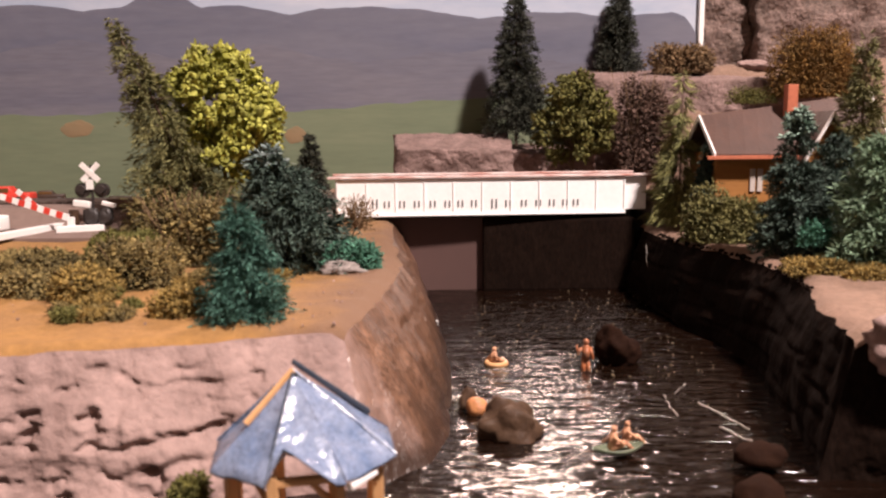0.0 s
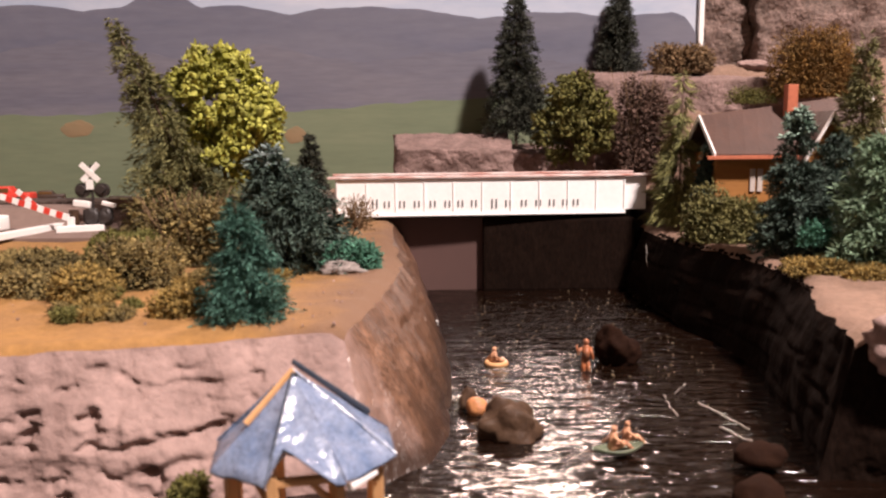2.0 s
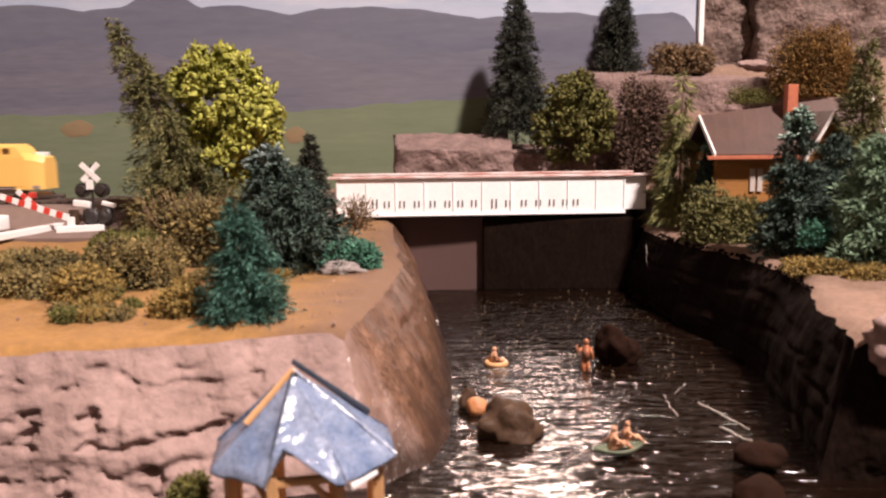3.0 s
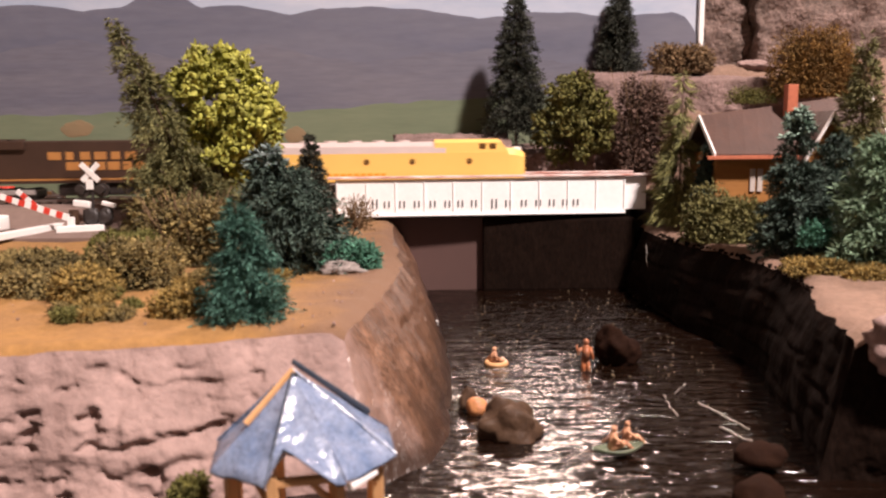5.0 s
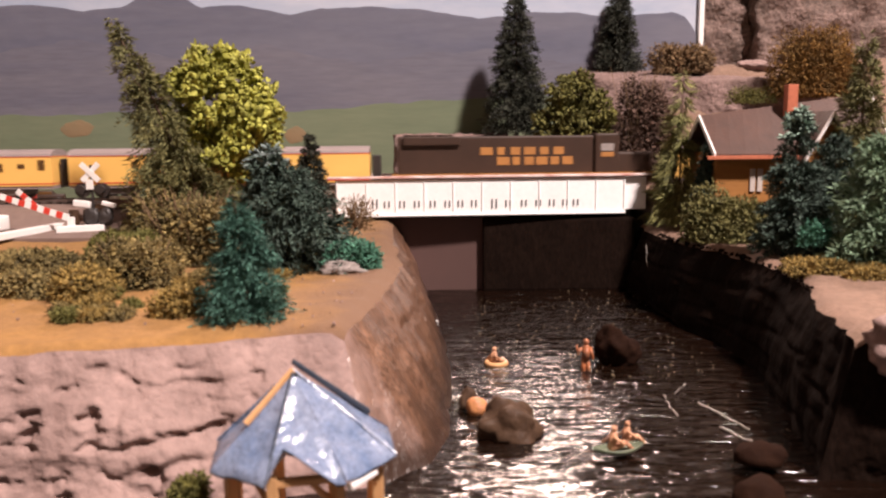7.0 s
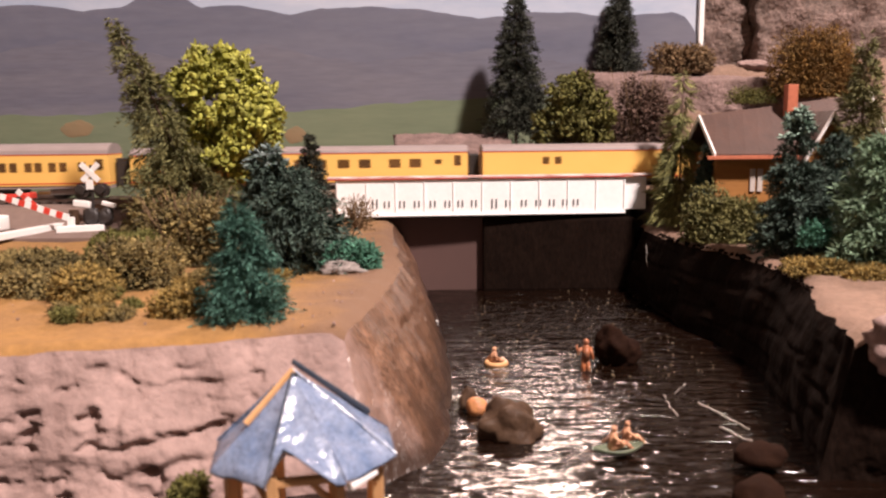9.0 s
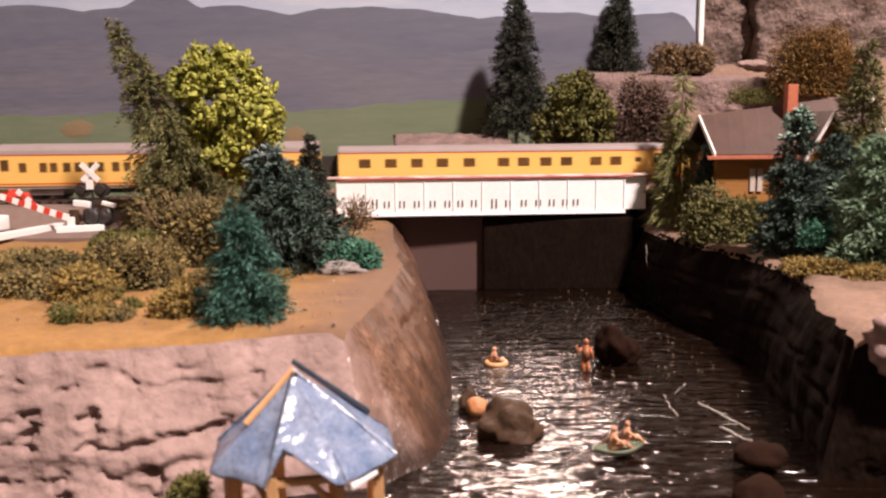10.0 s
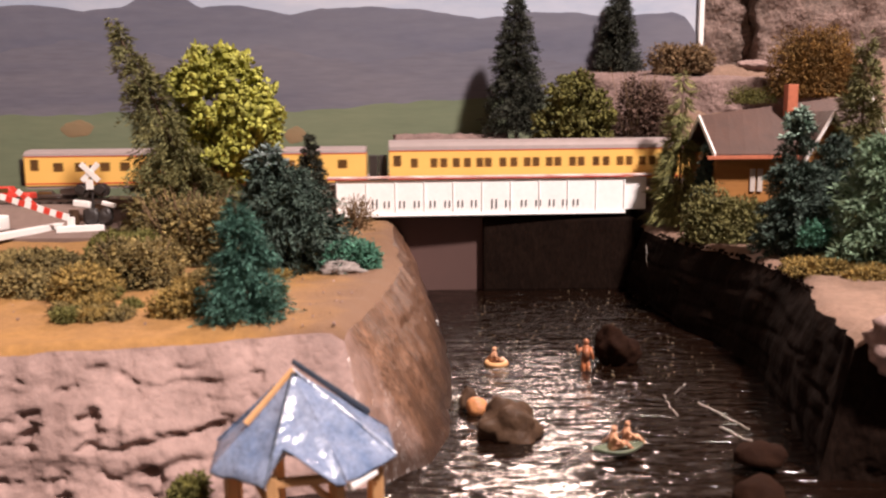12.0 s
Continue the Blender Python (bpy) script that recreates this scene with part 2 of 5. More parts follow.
def extrude_profile(pts, x0, x1, rings=1):
    """A closed outline in (y, z) drawn out along x."""
    n = len(pts)
    verts = [(x0 + (x1 - x0) * i / rings, y, z) for i in range(rings + 1) for y, z in pts]
    faces = [(i * n + j, i * n + (j + 1) % n, (i + 1) * n + (j + 1) % n, (i + 1) * n + j) for i in range(rings) for j in range(n)]
    faces += [tuple(range(n)), tuple(range(rings * n, rings * n + n))]
    bm = bmesh.new()
    vs = [bm.verts.new(v) for v in verts]
    for f in faces:
        bm.faces.new([vs[i] for i in f])
    return bm


def fbm(x, y, z, s, octaves=4):
    return noise.fractal(Vector((x * s, y * s, z * s)), 1.0, 2.1, octaves)


def lump(c, r, seed, rough=0.25, sub=3, flat=0.0):
    """An uneven stone."""
    bm = bmesh.new()
    bmesh.ops.create_icosphere(bm, subdivisions=sub, radius=1)
    for v in bm.verts:
        k = 1 + rough * fbm(v.co.x + seed * 3.1, v.co.y, v.co.z, 0.9) + rough * 0.35 * fbm(v.co.x, v.co.y + seed * 1.7, v.co.z, 2.7)
        v.co *= k
        if flat and v.co.z > 1 - flat:
            v.co.z = 1 - flat + (v.co.z - 1 + flat) * 0.15
        v.co = Vector((v.co.x * r[0] + c[0], v.co.y * r[1] + c[1], v.co.z * r[2] + c[2]))
    return bm


# Foliage: small leaves or needles as four-cornered blades in one mesh.
def blade_mesh(rng, c, d, length, width):
    n = len(c)
    d = d / np.maximum(np.linalg.norm(d, axis=1, keepdims=True), 1e-9)
    side = np.cross(d, rng.normal(size=(n, 3)))
    side /= np.maximum(np.linalg.norm(side, axis=1, keepdims=True), 1e-9)
    L = (length * rng.uniform(0.6, 1.3, (n, 1)))
    W = (width * rng.uniform(0.7, 1.3, (n, 1)))
    v = np.stack([c, c + d * L * 0.5 + side * W, c + d * L, c + d * L * 0.5 - side * W], 1).reshape(-1, 3)
    f = np.arange(4 * n).reshape(-1, 4)
    return v, f


def blades(name, rng, c, d, length, width, material, parent, label=""):
    v, f = blade_mesh(rng, c, d, length, width)
    return raw(name, v.tolist(), f.tolist(), material, parent, label)


ICO_V, ICO_F = None, None


def ico():
    global ICO_V, ICO_F
    if ICO_V is None:
        bm = bmesh.new()
        bmesh.ops.create_icosphere(bm, subdivisions=1, radius=1)
        bm.verts.ensure_lookup_table()
        ICO_V = np.array([v.co[:] for v in bm.verts])
        ICO_F = np.array([[v.index for v in f.verts] for f in bm.faces])
        bm.free()
    return ICO_V, ICO_F


def clumps(name, rng, c, size, material, parent, label=""):
    iv, jf = ico()
    n = len(c)
    s = size * rng.uniform(0.55, 1.4, (n, 1, 1))
    v = (iv[None] * rng.uniform(0.45, 1.35, (n, len(iv), 1)) * rng.uniform(0.6, 1.2, (n, 1, 3))) * s + c[:, None]
    f = jf[None] + (np.arange(n) * len(iv))[:, None, None]
    return raw(name, v.reshape(-1, 3).tolist(), f.reshape(-1, 3).tolist(), material, parent, label)


def trunk_mesh(h, r, lean=(0, 0), twigs=0, rng=None, spread=0.01, start=0.3):
    bm = bmesh.new()
    k = 6
    pts = [Vector((lean[0] * (i / k) ** 1.6, lean[1] * (i / k) ** 1.6, h * i / k)) for i in range(k + 1)]
    for i in range(k):
        cyl(bm, pts[i], pts[i + 1], r * (1 - 0.8 * i / k), r * (1 - 0.8 * (i + 1) / k), 7)
    for i in range(twigs):
        t = rng.uniform(start, 0.9)
        a = rng.uniform(0, 6.283)
        p = Vector((lean[0] * t ** 1.6, lean[1] * t ** 1.6, h * t))
        q = p + Vector((math.cos(a), math.sin(a), rng.uniform(0.2, 0.9))) * spread * rng.uniform(0.5, 1) * (1.05 - t)
        cyl(bm, p, q, r * 0.35, r * 0.1, 5)
    return bm


def conifer(base, h, rad, seed, material, label, needles=9000, nl=0.005, nw=0.0004, droop=0.35, lean=(0, 0), bare=0.08,
            power=0.9, branches=130, name="conifer_tree", gap=0.35, tip=None, flare=0.0, spread=0.75, twigs=0):
    """A wire-and-bristle model conifer: bristles along many drooping boughs round a stem."""
    rng = np.random.default_rng(seed)
    ob = empty(name, pose(*base), label, "tree")
    part("trunk", trunk_mesh(h * 0.97, max(0.0009, h * 0.011), lean, twigs, random.Random(seed), rad * 0.95, 0.04), M_BARK, ob)
    t = bare + (1 - bare) * (rng.uniform(0, 1, branches) ** 1.15)
    az = rng.uniform(0, 2 * np.pi, branches)
    env = (1 - t) ** power * (1 + flare * np.sin(t * 17 + seed)) + 0.03
    bl = rad * env * rng.uniform(1 - gap, 1.12, branches)
    per = np.maximum((needles * bl / bl.sum()).astype(int), 4)
    C, D = [], []
    for i in range(branches):
        s = rng.uniform(0.03, 1, per[i]) ** 0.75
        out = np.array([np.cos(az[i]), np.sin(az[i]), 0])
        rise = rng.uniform(-droop, droop * 0.35)
        p = np.array([lean[0] * t[i] ** 1.6, lean[1] * t[i] ** 1.6, h * t[i] * 0.99])
        pos = p + out * (s * bl[i])[:, None] + np.stack([0 * s, 0 * s, bl[i] * (rise * s - droop * 0.5 * s * s)], 1)
        pos += rng.normal(size=pos.shape) * bl[i] * 0.07
        dr = out + np.array([0, 0, rise - droop * 0.3]) + rng.normal(size=pos.shape) * spread
        C.append(pos)
        D.append(dr)
    C, D = np.concatenate(C), np.concatenate(D)
    C[:, 2] = np.maximum(C[:, 2], 0.0005)
    blades("crown", rng, C, D, nl, nw, material, ob)
    if tip:
        k = C[:, 2] > h * tip[1]
        if k.any():
            blades("frosting", rng, C[k][::3] * 1.02, D[k][::3], nl, nw * 1.6, tip[0], ob)
    return ob


def round_tree(base, h, rad, crown_z, crown_h, seed, material, label, n=1500, size=0.0022, name="leafy_tree", taper=0.25):
    """Foam-clump foliage in bunches over a forked trunk, with gaps between the bunches."""
    rng = np.random.default_rng(seed)
    ob = empty(name, pose(*base), label, "tree")
    part("trunk", trunk_mesh(h * 0.85, 0.0022, (0, 0), 26, rng, rad * 0.6, 0.25), M_BARK, ob)
    nb = 92
    d = rng.normal(size=(nb, 3))
    d /= np.linalg.norm(d, axis=1, keepdims=True)
    k = rng.uniform(0.55, 1.0, (nb, 1)) ** 0.5
    bc = d * k
    bc[:24] *= 0.45
    bc[:, 0:2] *= (1 - taper * bc[:, 2:3])
    bc = bc * np.array([rad, rad, crown_h / 2]) * 0.9 + np.array([0, 0, crown_z])
    per = n // nb
    off = np.clip(rng.normal(size=(nb, per, 3)), -1.5, 1.5) * rad * 0.092
    c = (bc[:, None] + off).reshape(-1, 3)
    clumps("crown", rng, c[::3], size, material, ob)
    k = rng.permutation(len(c))[:len(c) * 2 // 3]
    d = c[k] - np.array([0, 0, crown_z])
    d /= np.maximum(np.linalg.norm(d, axis=1, keepdims=True), 1e-6)
    blades("leaves", rng, c[k], d * 0.5 + rng.normal(size=d.shape) * 0.7, size * 2.3, size * 0.62, material, ob)
    return ob


def shrub(base, r, seed, material, label, n=2500, nl=0.0035, nw=0.0006, name="shrub", twig=0, lumps=8, foam=0.0):
    rng = np.random.default_rng(seed)
    ob = empty(name, pose(*base), label, "shrub")
    cs = rng.uniform(-0.6, 0.6, (lumps, 3)) * np.array(r) * np.array([1, 1, 0])
    cs[:, 2] = rng.uniform(0.1, 0.5, lumps) * r[2]
    rr = rng.uniform(0.45, 0.65, lumps)
    w = rng.integers(0, lumps, n)
    d = rng.normal(size=(n, 3))
    d /= np.linalg.norm(d, axis=1, keepdims=True)
    c = cs[w] + d * np.array(r) * rr[w][:, None] * (rng.uniform(0.25, 1, (n, 1)) ** 0.4)
    c[:, 2] = np.abs(c[:, 2])
    if foam:
        k = n // 4
        clumps("clumps", rng, c[:k] * 0.97, foam, material, ob)
    blades("foliage", rng, c, d + rng.normal(size=(n, 3)) * 0.6, nl, nw, material, ob)
    if twig:
        bm = bmesh.new()
        for i in range(twig):
            a = Vector((rng.uniform(-0.3, 0.3) * r[0], rng.uniform(-0.3, 0.3) * r[1], 0))
            b = a + Vector((rng.uniform(-0.8, 0.8) * r[0], rng.uniform(-0.8, 0.8) * r[1], r[2] * rng.uniform(0.5, 1.15)))
            cyl(bm, a, b, 0.0005, 0.0002, 5)
        tagged(part("stems", bm, M_TWIG, ob), kind="stuff")
    return ob


# ---- structure: room, table, water ----
room = empty("room", pose(0, 0, 0), "plain dim room round the layout", "room", kind="structure")
for nm, c, s in (("wall_north", (0.25, 2.25, 0.6), (6.4, 0.1, 3.7)), ("wall_south", (0.25, -3.25, 0.6), (6.4, 0.1, 3.7)),
                 ("wall_east", (3.45, -0.5, 0.6), (0.1, 5.4, 3.7)), ("wall_west", (-2.95, -0.5, 0.6), (0.1, 5.4, 3.7)),
                 ("floor", (0.25, -0.5, -1.2), (6.4, 5.6, 0.1)), ("ceiling", (0.25, -0.5, 2.4), (6.4, 5.6, 0.1))):
    part(nm, boxed(c, s), M_ROOM, room)

table = empty("layout_table", pose(0, 0, 0), "plain wooden table carrying the railway layout", "table", kind="structure")
part("tabletop", boxed((-0.55, 0.70, -0.046), (4.5, 1.24, 0.05), 0.004), M_WOOD, table)
for x in (-2.6, -0.6, 1.5):
    for y in (0.2, 1.2):
        part("leg", boxed((x, y, -0.61), (0.07, 0.07, 1.08), 0.004), M_WOOD, table)


def water_sheet():
    nx, ny = 90, 180
    x0, x1, y0, y1 = -0.9, 0.9, 0.1, 0.78
    verts, faces = [], []
    for j in range(ny + 1):
        for i in range(nx + 1):
            x, y = x0 + (x1 - x0) * i / nx, y0 + (y1 - y0) * j / ny
            verts.append((x, y, 0.0010 * fbm(x * 0.6, y * 1.6, 0, 60, 3)))
    for j in range(ny):
        for i in range(nx):
            a = j * (nx + 1) + i
            faces.append((a, a + 1, a + nx + 2, a + nx + 1))
    return tagged(raw("river_water", verts, faces, M_WATER, None, smooth=True), "dark glossy rippled varnish river between the banks", "water", kind="structure")


water_sheet()


def interp(pts, x):
    xs, ys = zip(*pts)
    return float(np.interp(x, xs, ys))


def bank(name, label, side, edge, front, foot_edge, foot_front, ztop, far, back, mats, hump, seed):
    """A table-land of plaster: earth top, a front face towards the viewer and a gorge wall.
    edge(y), front: top outline; foot_*: the same at the river; side: +1 when the gorge lies at larger x."""
    ob = empty(name, pose(0, 0, 0), label, "bank", kind="structure")
    nu, nv = 110, 90
    y_near = front(edge(0.32))
    top = []
    for j in range(nv + 1):
        row = []
        for i in range(nu + 1):
            u, w = (i / nu) ** 0.7, (j / nv) ** 1.3
            ye = y_near + (back - y_near) * w
            xe = edge(ye)
            x = far + (xe - far) * u
            yf = front(x)
            y = yf + (back - yf) * w
            z = ztop + hump(x, y) + 0.0016 * fbm(x, y, seed, 30, 4) - 0.004 * max(0, 1 - (1 - u) * abs(xe - far) / 0.008) ** 2 - 0.003 * max(0, 1 - (y - yf) / 0.008) ** 2
            row.append((x, y, z))
        top.append(row)
    n1 = nu + 1
    faces = [(j * n1 + i, j * n1 + i + 1, (j + 1) * n1 + i + 1, (j + 1) * n1 + i) for j in range(nv) for i in range(nu)]
    raw("earth_top", [v for r in top for v in r], faces, mats[0], ob, smooth=True)

    def face(nm, line, feet, material, amp, nrm, rows=48):
        verts = []
        ca, cb = Vector(fr[-1]), Vector(feet0[-1])
        for (a, b) in zip(line, feet):
            for k in range(rows + 1):
                s = k / rows
                h = s
                x, y, z = a[0] + (b[0] - a[0]) * h, a[1] + (b[1] - a[1]) * h, a[2] + (b[2] - a[2]) * s
                bulge = 0.003 * math.sin(s * 3.14159)
                cx, cy = ca.x + (cb.x - ca.x) * h, ca.y + (cb.y - ca.y) * h
                e = min(1.0, math.hypot(x - cx, y - cy) / 0.03)
                wx, wz = x + 0.007 * fbm(x, z, seed, 40, 3), z * 1.9 + 0.010 * fbm(x, z + 3, seed, 30, 3)
                near = noise.voronoi(Vector((wx * 24, y * 8, wz * 24 + seed)))[0]
                gap = min(1.0, (near[1] - near[0]) / 0.16)
                broken = max(0.0, min(1.0, 0.5 + 1.6 * fbm(x, seed, z, 16, 2)))
                pits = max(0.0, fbm(x, z * 1.6, seed + 4, 85, 3) - 0.25)
                d = e * (min(1, s * 6) * amp * (0.55 * fbm(x, y, z * 1.3 + seed, 30, 5) + 0.40 * gap * broken - 0.9 * pits) + bulge)
                verts.append((x + nrm[0] * d, y + nrm[1] * d, z))
        m = rows + 1
        fs = [(i * m + k, i * m + k + 1, (i + 1) * m + k + 1, (i + 1) * m + k) for i in range(len(line) - 1) for k in range(rows)]
        raw(nm, verts, fs, material, ob, smooth=True)

    zf = -0.02 if side > 0 else -0.004
    fr, feet, fine = [], [], 5
    for i in range(nu * fine + 1):
        k, t = min(i // fine, nu - 1), i / fine - min(i // fine, nu - 1)
        fr.append(tuple(Vector(top[0][k]).lerp(Vector(top[0][k + 1]), t)))
        feet.append((*foot_front((k + t) / nu), zf))
    feet0 = feet
    face("front_face", fr, feet, mats[1], 0.0085 if side > 0 else 0.003, (0, -1), 80)
    ed = [r[-1] for r in top]
    foot = [(foot_edge(p[1]), p[1] - (0.04 * max(0, 1 - (p[1] - y_near) / 0.25) if side > 0 else 0.008 * max(0, 1 - (p[1] - y_near) / 0.1)), zf) for p in ed]
    foot[0] = feet0[-1]
    face("gorge_wall", ed, foot, mats[2], 0.004, (side, 0))
    return ob


left_edge = lambda y: interp([(0.30, -0.046), (0.34, -0.040), (0.42, -0.030), (0.50, -0.027), (0.60, -0.04), (0.80, -0.05)], y) + 0.003 * fbm(0.2, y, 0.4, 50, 4) * min(1.0, max(0.0, y - 0.33) / 0.03)
left_front = lambda x: interp([(-0.9, 0.20), (-0.30, 0.262), (-0.17, 0.287), (-0.10, 0.306), (-0.04, 0.322), (0.1, 0.33)], x) + (0.004 * fbm(x, 0.1, 0.7, 40, 4) + 0.002 * fbm(x, 0.5, 0.7, 140, 2)) * min(1.0, abs(x + 0.042) / 0.02)
left_foot = lambda y: interp([(0.322, -0.023), (0.340, 0.000), (0.37, 0.012), (0.45, 0.012), (0.59, 0.002), (0.8, -0.02)], y)
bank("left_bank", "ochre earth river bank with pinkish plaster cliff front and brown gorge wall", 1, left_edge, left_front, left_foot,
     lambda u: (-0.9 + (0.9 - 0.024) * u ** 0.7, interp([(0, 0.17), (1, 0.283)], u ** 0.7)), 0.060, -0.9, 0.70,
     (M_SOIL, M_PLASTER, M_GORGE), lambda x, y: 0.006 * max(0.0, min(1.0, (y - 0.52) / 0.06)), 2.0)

right_edge = lambda y: interp([(0.20, 0.160), (0.29, 0.163), (0.323, 0.174), (0.364, 0.180), (0.385, 0.190), (0.407, 0.197), (0.446, 0.206), (0.508, 0.205), (0.559, 0.191), (0.60, 0.182), (0.70, 0.180)], y) + 0.005 * fbm(y, 0.3, 0.2, 60, 5)
right_front = lambda x: interp([(0.1, 0.302), (0.172, 0.300), (0.9, 0.27)], x) + 0.002 * fbm(x, 0.2, 0.9, 60, 3)
right_foot = lambda y: interp([(0.28, 0.150), (0.32, 0.160), (0.36, 0.168), (0.40, 0.178), (0.44, 0.186), (0.50, 0.184), (0.56, 0.172), (0.72, 0.166)], y) + 0.003 * fbm(y, 0.9, 0.2, 50, 3)
# Front and gorge wall carry their shade in the plaster colour.
bank("right_bank", "pinkish earth river bank with brown plaster gorge wall, shade in its colour", -1, right_edge, right_front, right_foot,
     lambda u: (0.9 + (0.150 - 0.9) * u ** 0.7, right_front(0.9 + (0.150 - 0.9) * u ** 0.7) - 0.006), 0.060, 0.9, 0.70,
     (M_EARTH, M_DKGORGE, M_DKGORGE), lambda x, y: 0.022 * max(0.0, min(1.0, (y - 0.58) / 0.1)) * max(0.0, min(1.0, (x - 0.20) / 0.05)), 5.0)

# Land behind the river: track bed level, then a hill that climbs to the right.
def rear_land():
    nx, ny = 170, 60
    x0, x1, y0, y1 = -1.0, 1.0, 0.70, 1.25
    hill = lambda x, y: interp([(0.05, 0), (0.14, 0.0), (0.2, 0.5), (0.26, 1.0), (1, 1.15)], x + 0.02 * fbm(x, y, 3, 12, 3)) * interp([(0.78, 0), (0.82, 0.55), (0.86, 0.95), (0.9, 1.0)], y + 0.02 * fbm(x, y, 8, 14, 3))
    verts, faces = [], []
    for j in range(ny + 1):
        for i in range(nx + 1):
            x, y = x0 + (x1 - x0) * i / nx, y0 + (y1 - y0) * j / ny
            verts.append((x, y, 0.080 - 0.012 * max(0.0, min(1.0, (-0.2 - x) / 0.1)) + 0.135 * hill(x, y) + 0.004 * fbm(x, y, 1, 25, 4)))
    for j in range(ny):
        for i in range(nx):
            a = j * (nx + 1) + i
            faces.append((a, a + 1, a + nx + 2, a + nx + 1))
    return tagged(raw("hillside_ground", verts, faces, M_EARTH, None, smooth=True), "pinkish brown scenery hillside behind the track", "ground", kind="structure")


rear_land()
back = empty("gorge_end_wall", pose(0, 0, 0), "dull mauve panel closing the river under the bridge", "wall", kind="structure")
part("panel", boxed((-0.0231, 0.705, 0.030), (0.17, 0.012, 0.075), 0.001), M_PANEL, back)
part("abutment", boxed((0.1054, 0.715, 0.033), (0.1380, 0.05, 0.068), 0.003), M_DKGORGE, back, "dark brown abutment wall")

# Track bed, ties and rails on both sides of the bridge and over it.
TRACK_Y = 0.711
TURN = pose(0, TRACK_Y, 0, 0, 0, 3.0) @ pose(0, -TRACK_Y, 0)
track = empty("railway_track", TURN, "single railway track on grey ballast", "track", kind="structure")
RAIL_Z = 0.0885
for x0, x1 in ((-2.78, -0.0996), (0.1883, 1.6)):
    part("ballast_bed", extrude_profile([(TRACK_Y - 0.034, -0.021), (TRACK_Y - 0.032, 0.062), (TRACK_Y - 0.020, 0.0835), (TRACK_Y + 0.020, 0.0835), (TRACK_Y + 0.03, 0.07), (TRACK_Y + 0.034, -0.021)], x0, x1), M_BALLAST, track)
for dy in (-0.00825, 0.00825):
    part("rail", boxed((-0.59, TRACK_Y + dy, RAIL_Z - 0.0011), (4.38, 0.0012, 0.0022)), M_RAIL, track)
tie_me = None
for i in range(290):
    x = -1.35 + i * 0.0093
    if tie_me is None:
        t0 = part("tie", boxed((0, 0, 0), (0.0035, 0.030, 0.0030), 0.0002), M_TIE, track)
        tie_me = t0.data
    else:
        t0 = new("tie", tie_me)
        t0.parent = track
    t0.location = (x, TRACK_Y, RAIL_Z - 0.0037)

# ---- painted backdrop ----
BY = 0.93
backdrop = empty("backdrop", pose(0, 0, 0), "painted backdrop board with grey mountains and green fields", "backdrop", kind="structure")
BX1 = 0.3042
part("sky_board", boxed(((BX1 - 1.6) / 2, BY + 0.010, 0.19), (BX1 + 1.6, 0.012, 0.36), 0.001), M_SKY, backdrop)


def painted(name, upper, lower_z, y, material, seed, wob=0.004):
    xs = np.linspace(upper[0][0], upper[-1][0], 260)
    verts, faces = [], []
    for i, x in enumerate(xs):
        z = interp(upper, x) + wob * fbm(float(x), seed, 0, 22, 4)
        verts += [(float(x), y, lower_z), (float(x), y, z), (float(x), y + 0.003, lower_z), (float(x), y + 0.003, z)]
    for i in range(len(xs) - 1):
        a = i * 4
        faces += [(a, a + 4, a + 5, a + 1), (a + 1, a + 5, a + 7, a + 3)]
    return raw(name, verts, faces, material, backdrop)


def xz(*pts):
    return [(p[0], p[2]) for p in pts]


ridge = xz((-1.6, 0, 0.31), (-0.5552, 0.9300, 0.2960), (-0.4755, 0.9300, 0.2990), (-0.4167, 0.9300, 0.2907), (-0.3734, 0.9300, 0.2941), (-0.3461, 0.9300, 0.3079), (-0.3030, 0.9300, 0.3100), (-0.2809, 0.9300, 0.2932), (-0.2311, 0.9300, 0.2952), (-0.1787, 0.9300, 0.2838),
           (-0.1121, 0.9300, 0.2940), (-0.0526, 0.9300, 0.2909), (0.0069, 0.9300, 0.2839), (0.0466, 0.9300, 0.2783), (0.1195, 0.9300, 0.2853), (0.1992, 0.9300, 0.2781), (0.2720, 0.9300, 0.2825), (0.2888, 0.9300, 0.2759), (0.3007, 0.9300, 0.2577))
painted("mountain_paint", ridge, 0.05, BY, M_MOUNT, 3.0, 0.003)
spurs = xz((-1.6, 0, 0.26), (-0.5202, 0.9300, 0.2454), (-0.4258, 0.9300, 0.2587), (-0.3208, 0.9300, 0.2355), (-0.2067, 0.9300, 0.2486), (-0.0940, 0.9300, 0.2280), (0.0265, 0.9300, 0.2437), (0.1467, 0.9300, 0.2268), (0.3016, 0.9300, 0.2344))
painted("foothill_paint", spurs, 0.05, BY - 0.0015, M_FOOT, 11.0, 0.006)
fields = xz((-1.6, 0, 0.175), (-0.5271, 0.9300, 0.1705), (-0.3921, 0.9300, 0.1718), (-0.1763, 0.9300, 0.1722), (-0.0817, 0.9300, 0.1792), (0.0261, 0.9300, 0.1847), (0.1472, 0.9300, 0.1874), (0.3032, 0.9300, 0.1891))
painted("field_paint", fields, 0.05, BY - 0.003, M_FIELD, 7.0, 0.003)
part("backdrop_edge", boxed((BX1 + 0.002, BY + 0.008, 0.19), (0.006, 0.02, 0.36), 0.001), M_WHITE, backdrop, "white edge of the board")
